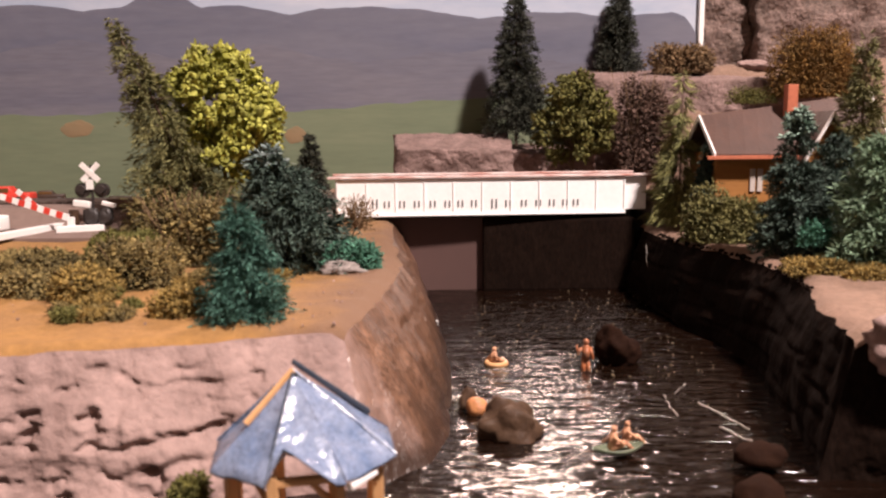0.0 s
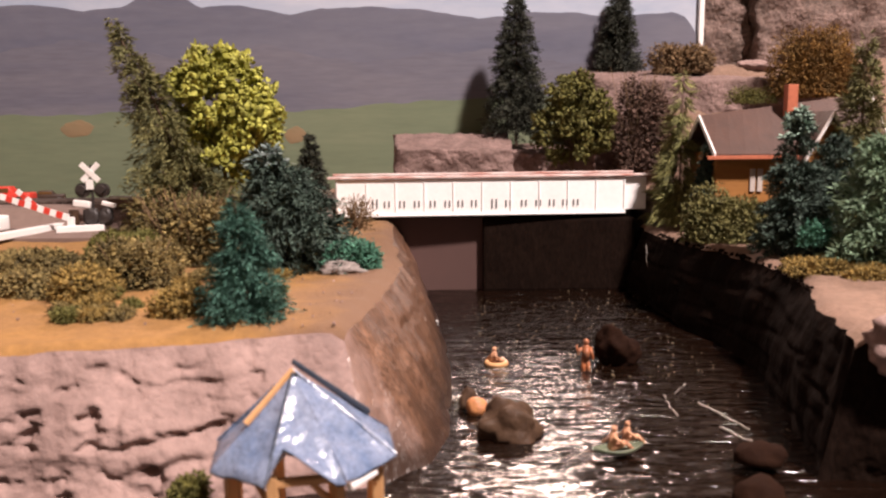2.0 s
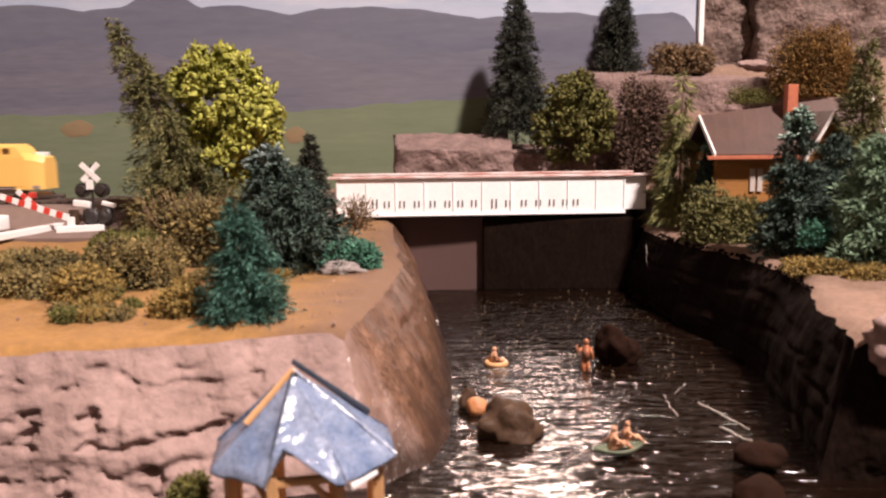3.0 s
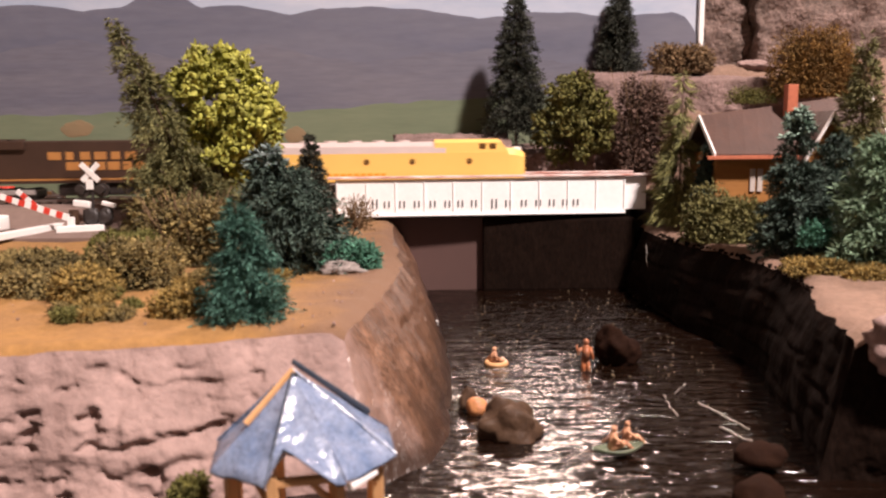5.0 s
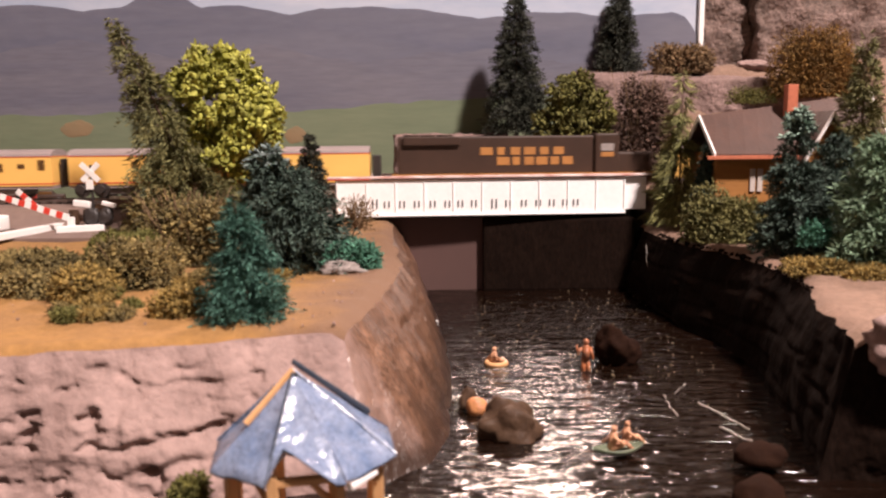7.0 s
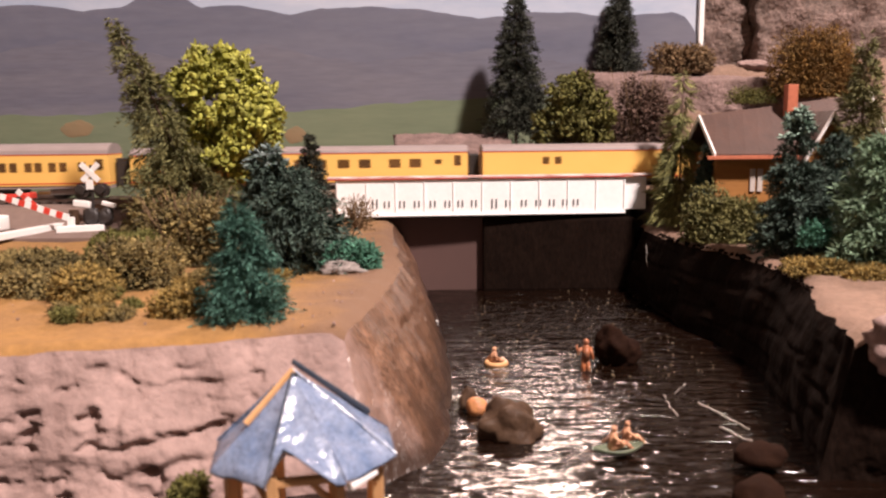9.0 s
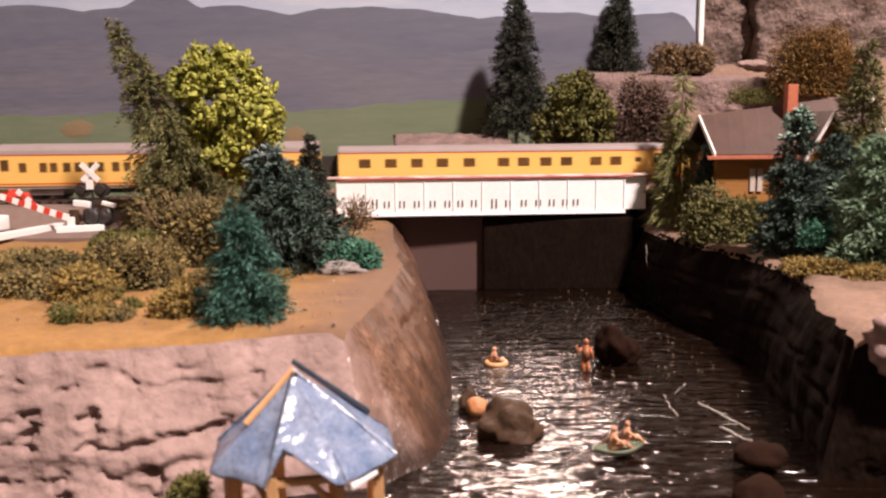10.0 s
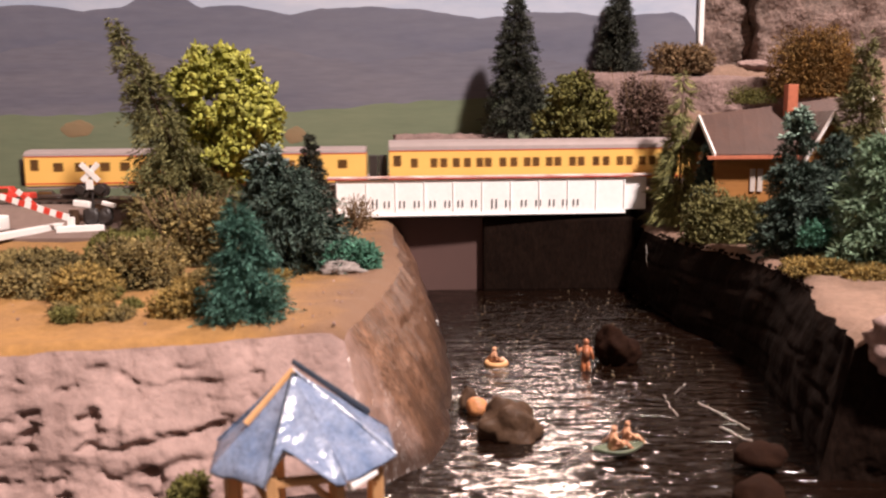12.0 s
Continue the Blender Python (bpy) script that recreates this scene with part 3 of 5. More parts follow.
for c, r in (((-0.4353, 0.9200, 0.1541), (0.019, 0.0007, 0.010)), ((-0.1755, 0.9200, 0.1441), (0.012, 0.0007, 0.010))):
    part("painted_tree", lump((c[0], BY - 0.0030, c[2]), r, 4.0, 0.25), M_PATCH, backdrop, "orange painted tree blotch")

# ---- bridge ----
def bridge():
    y0, x0, x1 = 0.684, -0.0958, 0.1638
    zt, zb = 0.1059, 0.0706
    ob = empty("girder_bridge", TURN, "white plate girder railway bridge with grey lettering", "bridge")
    for y, nm in ((y0, "front_girder"), (y0 + 0.056, "rear_girder")):
        g = part(nm, boxed(((x0 + x1) / 2, y, (zt + zb) / 2 - 0.002), (x1 - x0, 0.0025, zt - zb - 0.003), 0.0003), M_BRIDGE, ob)
        part("top_flange", boxed(((x0 + x1) / 2 + 0.008, y, zt - 0.0008), (x1 - x0 + 0.03, 0.0075, 0.0020), 0.0004), M_WORN, ob, "white flange with worn reddish edges")
        part("flange_edge", boxed(((x0 + x1) / 2, y - 0.0002, zt - 0.0032), (x1 - x0, 0.0046, 0.0008)), M_RUST, ob, "worn reddish edge line")
        part("bottom_flange", boxed(((x0 + x1) / 2, y, zb + 0.0006), (x1 - x0, 0.006, 0.0014), 0.0003), M_BRIDGE, ob)
        for k in range(11):
            x = x0 + (x1 - x0) * (k + 0.05) / 10.1
            part("stiffener", boxed((x, y - 0.0016, (zt + zb) / 2 - 0.001), (0.0006, 0.0012, zt - zb - 0.007), 0.0001), M_BRIDGE, ob)
    part("end_block", boxed((x1 + 0.010, y0 + 0.004, (zt + zb) / 2), (0.019, 0.006, zt - zb - 0.006), 0.0005), M_BRIDGE, ob)
    part("deck", boxed(((x0 + x1) / 2, y0 + 0.028, zb + 0.010), (x1 - x0 + 0.02, 0.052, 0.006), 0.0005), M_TIE, ob)
    yl = y0 - 0.0016
    def bars(cx, cz, w, h):
        for dx in (-0.0019, 0.0019):
            part("lettering_bar", boxed((cx + dx, yl, cz), (w * 0.34, 0.0008, h)), M_INK, ob)
    for i, x in enumerate((661, 682, 709, 735, 763, 789, 812, 836)):
        bars(x0 + (x - 593) * (x1 - x0) / 515, 0.0814 if i else 0.0819, 0.0034, 0.0055 if i else 0.0080)
    for i, x in enumerate((872, 897, 925, 951, 975, 999, 1018)):
        bars(x0 + (x - 593) * (x1 - x0) / 515, 0.0809, 0.0034, 0.0080 if i == 0 else 0.0055)
    return ob


bridge()

# ---- rocks ----
def rock(c, r, seed, label, material=M_ROCK, rough=0.25, sub=3, flat=0.0, name="rock"):
    return tagged(part(name, lump(c, r, seed, rough, sub, flat), material, None, smooth=True), label, "rock")


def ledge(x0, x1, y0, y1, zb, zf, zk, seed, label, amp=0.0045, material=None, shear=0.0):
    """A sawn block of rock with a sloping top and rough faces."""
    bm = bmesh.new()
    bmesh.ops.create_cube(bm, size=1)
    bmesh.ops.subdivide_edges(bm, edges=bm.edges[:], cuts=34, use_grid_fill=True)
    for v in bm.verts:
        u, w, h = v.co.x + 0.5, v.co.y + 0.5, v.co.z + 0.5
        x, y = x0 + (x1 - x0) * u + shear * w * (1 - u), y0 + (y1 - y0) * w
        z = zb + (zf + (zk - zf) * w - zb) * h
        k = amp * (fbm(x, y, z + seed, 42, 6) + 0.6 * abs(fbm(x, y, z * 0.5 + seed, 95, 3)))
        side = 1.0 if w < 0.02 or u < 0.02 else 0.35
        v.co = Vector((x + k * side * 0.8, y - 1.3 * k * side, z + k * 0.5))
    return tagged(part("rock", bm, material or M_ROCK, None, smooth=True), label, "rock")


ledge(-0.0481, 0.0735, 0.795, 0.88, 0.07, 0.1268, 0.1440, 3.0, "flat-topped mauve rock ledge behind the track", shear=-0.007)
ledge(0.0689, 0.1567, 0.80, 0.924, 0.07, 0.1224, 0.1309, 4.0, "low mauve rock ledge below the dark conifer")
ledge(0.1577, 0.3969, 0.825, 0.925, 0.07, 0.1975, 0.2163, 8.0, "rough mauve rock terrace of the hill")
rock((0.1890, 0.2940, 0.0565), (0.0210, 0.010, 0.0125), 31.0, "pale pinkish rock on the bank's corner", M_PLASTER, 0.5, 4)
rock((0.0312, 0.3480, 0.0035), (0.0138, 0.011, 0.0130), 6.0, "brown glossy boulder in the river", M_BOULDER, 0.5, 4)
# The next three stones have shade painted into their dark colour.
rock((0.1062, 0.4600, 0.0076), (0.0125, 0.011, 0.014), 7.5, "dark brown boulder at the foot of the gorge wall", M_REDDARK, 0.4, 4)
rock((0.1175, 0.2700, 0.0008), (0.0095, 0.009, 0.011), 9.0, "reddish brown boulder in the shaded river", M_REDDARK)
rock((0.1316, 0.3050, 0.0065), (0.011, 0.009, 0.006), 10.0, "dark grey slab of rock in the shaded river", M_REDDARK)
rock((0.0072, 0.2950, -0.0070), (0.010, 0.009, 0.004), 11.0, "pinkish rock at the water's edge", M_ROCK)
# cliffs on the hill
ledge(0.3144, 0.3735, 0.945, 1.02, 0.18, 0.3478, 0.3574, 13.0, "tall mauve rock cliff on the hill", 0.007, M_CLIFF)
ledge(0.3670, 0.5658, 0.925, 1.02, 0.18, 0.3424, 0.3518, 15.0, "broad mauve rock cliff on the hill", 0.009, M_CLIFF)
rock((0.3431, 0.8600, 0.2139), (0.0215, 0.010, 0.0062), 17.0, "pinkish flat rock lying on the hill", M_PLASTER, rough=0.4, sub=4)

# ---- trees ----
conifer((-0.1960, 0.6050, 0.0686), 0.1660, 0.0500, 21, L_PINE, "tall olive-green model conifer leaning over the bank", 26000, 0.0055, 0.0005, lean=(-0.0560, 0), power=0.85, branches=300, droop=0.6, gap=0.45, bare=0.05, twigs=40, spread=0.55)
round_tree((-0.1811, 0.6420, 0.0890), 0.1286, 0.0534, 0.0700, 0.1225, 22, L_YELLOW, "round bright yellow-green foam leaf tree", 9500, 0.0026)
conifer((-0.0861, 0.4800, 0.0499), 0.0840, 0.0417, 23, L_BLUE, "dense dark blue-green model spruce", 26000, 0.0055, 0.0006, power=0.48, branches=300, lean=(-0.0219, 0), tip=(L_FROST, 0.86), droop=0.3)
conifer((-0.0873, 0.3350, 0.0579), 0.0551, 0.0202, 24, L_TEAL, "small teal bristle conifer at the cliff edge", 15000, 0.0038, 0.00032, power=0.5, branches=230, lean=(-0.0037, 0))
conifer((-0.1122, 0.6600, 0.0945), 0.0514, 0.0146, 25, L_DARK, "small dark green conifer by the bridge", 5000, 0.004, 0.0005, power=0.6)
conifer((0.0828, 0.8640, 0.1286), 0.1730, 0.0380, 26, L_DARK, "tall dark green conifer before the backdrop", 26000, 0.0045, 0.0006, bare=0.13, power=0.6, branches=420, gap=0.2)
conifer((0.2050, 0.9120, 0.2069), 0.1067, 0.0292, 27, L_DARK, "dark green conifer on the hill", 15000, 0.0045, 0.0006, power=0.6, branches=300, gap=0.2, bare=0.02)
round_tree((0.1330, 0.7900, 0.0992), 0.1077, 0.0425, 0.0595, 0.1001, 28, L_OLIVE, "round olive-green foam leaf tree", 8000, 0.0021)
conifer((0.2075, 0.6720, 0.0700), 0.1260, 0.0270, 29, L_SPIKY, "slender spiky olive-green conifer beside the bridge", 11500, 0.0100, 0.00034, power=1.0, gap=0.4, branches=230, droop=0.95, bare=0.02, spread=0.24)
conifer((0.2297, 0.5000, 0.0565), 0.0992, 0.0250, 30, L_BLUE, "dark blue-green spruce with a pale mint tip", 16000, 0.005, 0.0005, power=0.5, tip=(L_PALEMINT, 0.80), branches=220)
conifer((0.2760, 0.5400, 0.0545), 0.0856, 0.0298, 31, L_BLUE, "dark blue-green spruce crowded among other trees", 14000, 0.005, 0.0005, power=0.5, branches=220)
conifer((0.2619, 0.4600, 0.0521), 0.0876, 0.0312, 32, L_SPRUCE, "broad dark green conifer on the river bank", 18000, 0.006, 0.0006, power=0.45, branches=240)
conifer((0.3141, 0.5800, 0.0568), 0.1571, 0.0320, 33, L_PINE, "tall olive conifer beside the house", 14000, 0.006, 0.0005, power=0.7, branches=240)
conifer((0.2124, 0.6200, 0.0916), 0.0408, 0.0110, 34, L_BLUE, "small dark spruce beside the house", 3500, 0.004, 0.0005)

shrub((0.2120, 0.5700, 0.0610), (0.0320, 0.016, 0.0400), 40, L_HEDGE, "clipped olive green hedge bush", 12000, 0.003, 0.0006, name="bush", lumps=14, foam=0.0014)
shrub((0.2015, 0.7950, 0.1023), (0.0330, 0.02, 0.0943), 41, L_PURPLE, "tall purple-brown dry bush", 16000, 0.0042, 0.0004, twig=40, name="bush", lumps=14, foam=0.0018)
shrub((0.2629, 0.8600, 0.2080), (0.0393, 0.02, 0.0317), 42, L_BROWN, "brown dry bush on the hill", 7000, 0.0035, 0.0006, name="bush", lumps=12, foam=0.0018)
shrub((0.3800, 0.8000, 0.1780), (0.0440, 0.024, 0.0690), 43, L_RUSTY, "rust-orange autumn bush on the hill", 24000, 0.0032, 0.0005, name="bush", lumps=18, foam=0.0013, twig=14)
shrub((0.3180, 0.8000, 0.1719), (0.0236, 0.012, 0.0177), 58, L_OLIVE, "low dark scrub behind the house roof", 2500, 0.003, 0.0005)
shrub((-0.1700, 0.4200, 0.0550), (0.0223, 0.022, 0.0309), 44, L_SAGE, "olive brown dry shrub with bare stems", 13000, 0.003, 0.00035, twig=25, lumps=12, foam=0.0014)
shrub((-0.1222, 0.3500, 0.0570), (0.0134, 0.012, 0.0201), 45, L_TANGRASS, "small tan-green round shrub", 9000, 0.002, 0.0003, lumps=10, foam=0.0011)
shrub((-0.1707, 0.3600, 0.0582), (0.0074, 0.008, 0.0080), 46, L_TANGRASS, "low tan-green grass tuft", 2500, 0.002, 0.0003, foam=0.001)
shrub((-0.2176, 0.4000, 0.0572), (0.0280, 0.02, 0.0141), 47, L_SAGE, "low brown olive scrub", 9000, 0.0025, 0.00035, lumps=12, foam=0.0013)
shrub((-0.1829, 0.3900, 0.0589), (0.0172, 0.018, 0.0178), 48, L_TANGRASS, "low tan olive scrub", 9000, 0.0025, 0.00035, lumps=12, foam=0.0013)
shrub((-0.2521, 0.4600, 0.0631), (0.0356, 0.018, 0.0115), 49, L_SAGE, "low olive ground scrub", 8000, 0.0025, 0.0004, lumps=14, foam=0.0014)
shrub((-0.1969, 0.4700, 0.0658), (0.0215, 0.018, 0.0201), 50, L_OLIVE, "low olive scrub below the conifer", 9000, 0.003, 0.0004, lumps=12, foam=0.0015)
shrub((-0.1659, 0.4900, 0.0612), (0.0330, 0.02, 0.0440), 51, L_SAGE, "brown tangled scrub below the conifer", 9000, 0.004, 0.0004, twig=70, lumps=12, foam=0.0015)
shrub((-0.0570, 0.4700, 0.0586), (0.0173, 0.012, 0.0201), 52, L_MINT, "mint-green foam shrub at the cliff edge", 7000, 0.003, 0.0005, lumps=10, foam=0.0012)
shrub((-0.0626, 0.5500, 0.0751), (0.0130, 0.01, 0.0223), 53, L_BROWN, "dry tan twig bush by the bridge", 900, 0.003, 0.0004, twig=45)
shrub((-0.0851, 0.2400, 0.0182), (0.0071, 0.006, 0.0133), 54, L_OLIVE, "small olive shrub beside the gazebo", 4000, 0.002, 0.0004, foam=0.0008)
rock((-0.0600, 0.4550, 0.0600), (0.0125, 0.007, 0.0062), 33.0, "small pale grey stone at the cliff edge", M_GREYSTONE, 0.6, 4)
shrub((0.2294, 0.4700, 0.0719), (0.0090, 0.006, 0.0156), 55, L_MINT, "pale mint foam tuft among the spruces", 1500, 0.003, 0.0005)
shrub((0.2125, 0.4400, 0.0586), (0.0194, 0.014, 0.0091), 56, L_TANGRASS, "low tan grass mound under the trees", 4000, 0.0025, 0.0004, foam=0.001)
shrub((0.2346, 0.4200, 0.0571), (0.0170, 0.014, 0.0087), 57, L_TANGRASS, "low tan-green grass mound under the broad conifer", 4000, 0.0025, 0.0004, foam=0.001)

TUFTS = []
for i, (m, lab) in enumerate(((L_SAGE, "low brown olive scrub tuft"), (L_TANGRASS, "low tan scrub tuft"), (L_OLIVE, "low olive scrub tuft"))):
    for k, r in enumerate((0.0065, 0.0045)):
        TUFTS.append(tagged(shrub((-0.145 - 0.012 * i, 0.335 + 0.008 * k, 0.0600), (r, r, r * 0.9), 80 + 2 * i + k, m, lab, 900, 0.002, 0.0003, foam=0.0008), group="scrub tufts on the bank"))
rng_t = random.Random(12)
for i in range(34):
    y = rng_t.uniform(0.34, 0.54)
    x = rng_t.uniform(-0.60, -0.20) * y + rng_t.uniform(-0.02, 0.02)
    copy_thing(TUFTS[i % 6], pose(x, y, 0.0598 + 0.006 * max(0.0, min(1.0, (y - 0.52) / 0.06)), 0, 0, rng_t.uniform(0, 360)))
for i in range(9):
    y = rng_t.uniform(0.36, 0.52)
    copy_thing(TUFTS[1 + i % 3], pose(rng_t.uniform(0.226, 0.25) + 0.02 * (i % 2), y, 0.0598, 0, 0, rng_t.uniform(0, 360)))


def chips():
    """Plaster crumbs scattered along the bank's rim and the earth."""
    rng = np.random.default_rng(91)
    n = 110
    y = rng.uniform(0.315, 0.50, n)
    x = np.where(rng.uniform(size=n) < 0.5, -0.045 - np.abs(rng.normal(0, 0.02, n)), rng.uniform(-0.22, -0.05, n))
    c = np.stack([x, y, np.full(n, 0.0602)], 1)
    tagged(clumps("plaster_crumbs", rng, c, 0.0006, M_PLASTER, None), "pale plaster crumbs on the ochre earth", "debris", kind="stuff")


chips()

# ---- house ----
def house():
    y0, y1 = 0.610, 0.675
    xl, xr = 0.2226, 0.3479
    zb, ze, zr = 0.0899, 0.1293, 0.1654
    ob = empty("house", pose(-0.006, 0, -0.004), "brown-roofed wooden cottage with red brick chimney", "house")
    part("wall", boxed(((xl + xr) / 2, (y0 + y1) / 2, (zb + ze) / 2), (xr - xl, y1 - y0, ze - zb), 0.0006), M_HOUSEWALL, ob)
    ym = (y0 + y1) / 2

    def sag(bm):
        for v in bm.verts:
            k = max(0.0, (v.co.z - ze) / (zr - ze))
            v.co.z += k * 0.11 * (v.co.x - 0.295)
        return bm

    for s, nm in ((-1, "roof"), (1, "roof")):
        pts = [(ym, zr), (ym + s * ((y1 - y0) / 2 + 0.008), ze - 0.004), (ym + s * ((y1 - y0) / 2 + 0.008), ze - 0.001), (ym, zr + 0.003)]
        part(nm, sag(extrude_profile(pts, xl - 0.003, xr + 0.010, 12)), M_HOUSEROOF, ob)
        for x in (xl - 0.004, xr + 0.011):
            pts = [(ym, zr - 0.001), (ym + s * ((y1 - y0) / 2 + 0.009), ze - 0.005), (ym + s * ((y1 - y0) / 2 + 0.009), ze), (ym, zr + 0.004)]
            part("bargeboard", sag(extrude_profile(pts, x - 0.0007, x + 0.0007)), M_WHITE, ob)
    part("gutter", boxed(((xl + xr) / 2, y0 - 0.009, ze - 0.0035), (xr - xl + 0.02, 0.0015, 0.003), 0.0004), M_BRICK, ob, "reddish gutter board")
    cx = 0.2880
    part("chimney", boxed((cx, 0.630, (zr + 0.02 + ze) / 2), (0.0082, 0.008, zr + 0.015 - ze), 0.0004), M_BRICK, ob, "red brick chimney")
    gx, gw, gz = 0.3034, 0.032, 0.1609
    gb = [(-gw / 2, zb), (gw / 2, zb), (gw / 2, ze - 0.002), (0, gz - 0.003), (-gw / 2, ze - 0.002)]
    bm = bmesh.new()
    vs = [[bm.verts.new((gx + x, y, z)) for x, z in gb] for y in (0.594, 0.64)]
    bm.faces.new(vs[0])
    bm.faces.new(vs[1])
    for i in range(5):
        bm.faces.new([vs[0][i], vs[0][(i + 1) % 5], vs[1][(i + 1) % 5], vs[1][i]])
    part("gable_wall", bm, M_HOUSEWALL, ob)
    for s in (-1, 1):
        for y0g, y1g, t, m, nm in ((0.590, 0.642, 0.0022, M_HOUSEROOF, "gable_roof"), (0.5880, 0.5900, 0.0036, M_WHITE, "bargeboard")):
            bm = bmesh.new()
            q = [(0, gz), (s * (gw / 2 + 0.005), ze - 0.006), (s * (gw / 2 + 0.005), ze - 0.006 - t), (0, gz - t)]
            f = [[bm.verts.new((gx + x, y, z)) for x, z in q] for y in (y0g, y1g)]
            bm.faces.new(f[0])
            bm.faces.new(f[1])
            for i in range(4):
                bm.faces.new([f[0][i], f[0][(i + 1) % 4], f[1][(i + 1) % 4], f[1][i]])
            part(nm, bm, m, ob)
    for x in (1332, 1345):
        part("window", boxed((0.2545 + (x - 1338) * 0.00045, y0 - 0.0006, (zb + ze) / 2 - 0.002), (0.004, 0.0016, 0.018), 0.0002), M_PALE, ob, "pale curtained window")
    return ob


house()

# ---- gazebo ----
def gazebo():
    c = (-0.0458, 0.2250, 0.0726)
    ob = empty("gazebo", pose(c[0] + 0.0026, c[1], 0), "small gazebo with warped blue paper roof and tan wooden frame", "gazebo")
    r, zp, ze = 0.0292, c[2] - 0.003, 0.0454
    n = 8
    ring = [Vector((r * math.cos(math.radians(45 * i + 12)), -r * math.sin(math.radians(45 * i + 12)), ze)) for i in range(n)]
    apex = Vector((-0.0026, 0, zp))
    up = Vector((0, 0, 0.0007))
    for i in range(n):
        a, b = ring[i], ring[(i + 1) % n]
        k, lift = ((0.74, 0.0125) if i == 1 else (0.5, 0.0012))
        rows = 10
        bm = bmesh.new()
        grid = []
        for j in range(rows + 1):
            s = 0.04 + 0.96 * j / rows
            line = []
            for q in range(9):
                t = q / 8
                p = apex.lerp(a.lerp(b, t), s)
                bend = max(0.0, 1 - abs(t - k) / (0.62 if t < k else 0.26))
                p.z += lift * bend * max(0.0, (s - 0.70) / 0.30) ** 1.4 + 0.0012 * fbm(p.x, p.y, i, 70, 3) - 0.0016 * math.sin(math.pi * t) * s * 0.6
                line.append((bm.verts.new(p), bm.verts.new(p - up)))
            grid.append(line)
        for j in range(rows):
            for q in range(8):
                for z in (0, 1):
                    bm.faces.new([grid[j][q][z], grid[j][q + 1][z], grid[j + 1][q + 1][z], grid[j + 1][q][z]])
        for q in range(8):
            bm.faces.new([grid[rows][q][0], grid[rows][q + 1][0], grid[rows][q + 1][1], grid[rows][q][1]])
        part("roof_panel", bm, M_BLUEROOF, ob, smooth=True)
        top = apex + Vector((0, 0, 0.0006))
        if i == 7:
            tip = a.lerp(apex, 0.22) + Vector((0, 0, 0.0012))
            part("hip_board", cyl(bmesh.new(), tip, top + Vector((0, 0, 0.0025)), 0.0012, 0.0008, 6), M_DARKTRIM, ob, "dark blue hip board standing proud")
        elif i == 3:
            part("hip_rafter", cyl(bmesh.new(), a.lerp(apex, 0.42) + Vector((0, 0, 0.0010)), top, 0.0011, 0.0009, 6), M_WOOD, ob)
        elif i != 1:
            part("hip_seam", cyl(bmesh.new(), a + Vector((0, 0, 0.0002)), top, 0.0004, 0.0004, 5), M_DARKTRIM if i == 2 else M_BLUEROOF, ob)
        p = a * 0.80
        q = b * 0.80
        part("post", boxed((p.x, p.y, ze / 2), (0.0030, 0.0030, ze + 0.002), 0.0003, pose(0, 0, 0, 0, 0, -45 * i)), M_WOOD, ob)
        part("eave_beam", cyl(bmesh.new(), (p.x, p.y, ze - 0.001), (q.x, q.y, ze - 0.001), 0.0016, 0.0016, 6), M_WOOD, ob)
        part("brace", cyl(bmesh.new(), (p.x, p.y, ze - 0.010), (p.x + (q.x - p.x) * 0.4, p.y + (q.y - p.y) * 0.4, ze - 0.002), 0.0010, 0.0010, 6), M_WOOD, ob)
    lo, hi = ring[1].lerp(ring[0], 0.08) * 0.97, ring[1].lerp(ring[0], 0.62) * 0.97
    part("eave_trim", cyl(bmesh.new(), lo - Vector((0, 0, 0.0012)), hi - Vector((0, 0, 0.0012)), 0.0013, 0.0008, 6), M_WHITE, ob, "torn white paper edge under the eave")
    part("floor", cyl(bmesh.new(), (0, 0, -0.004), (0, 0, 0.003), 0.028, 0.028, 8), M_WOOD, ob)
    return ob


gazebo()

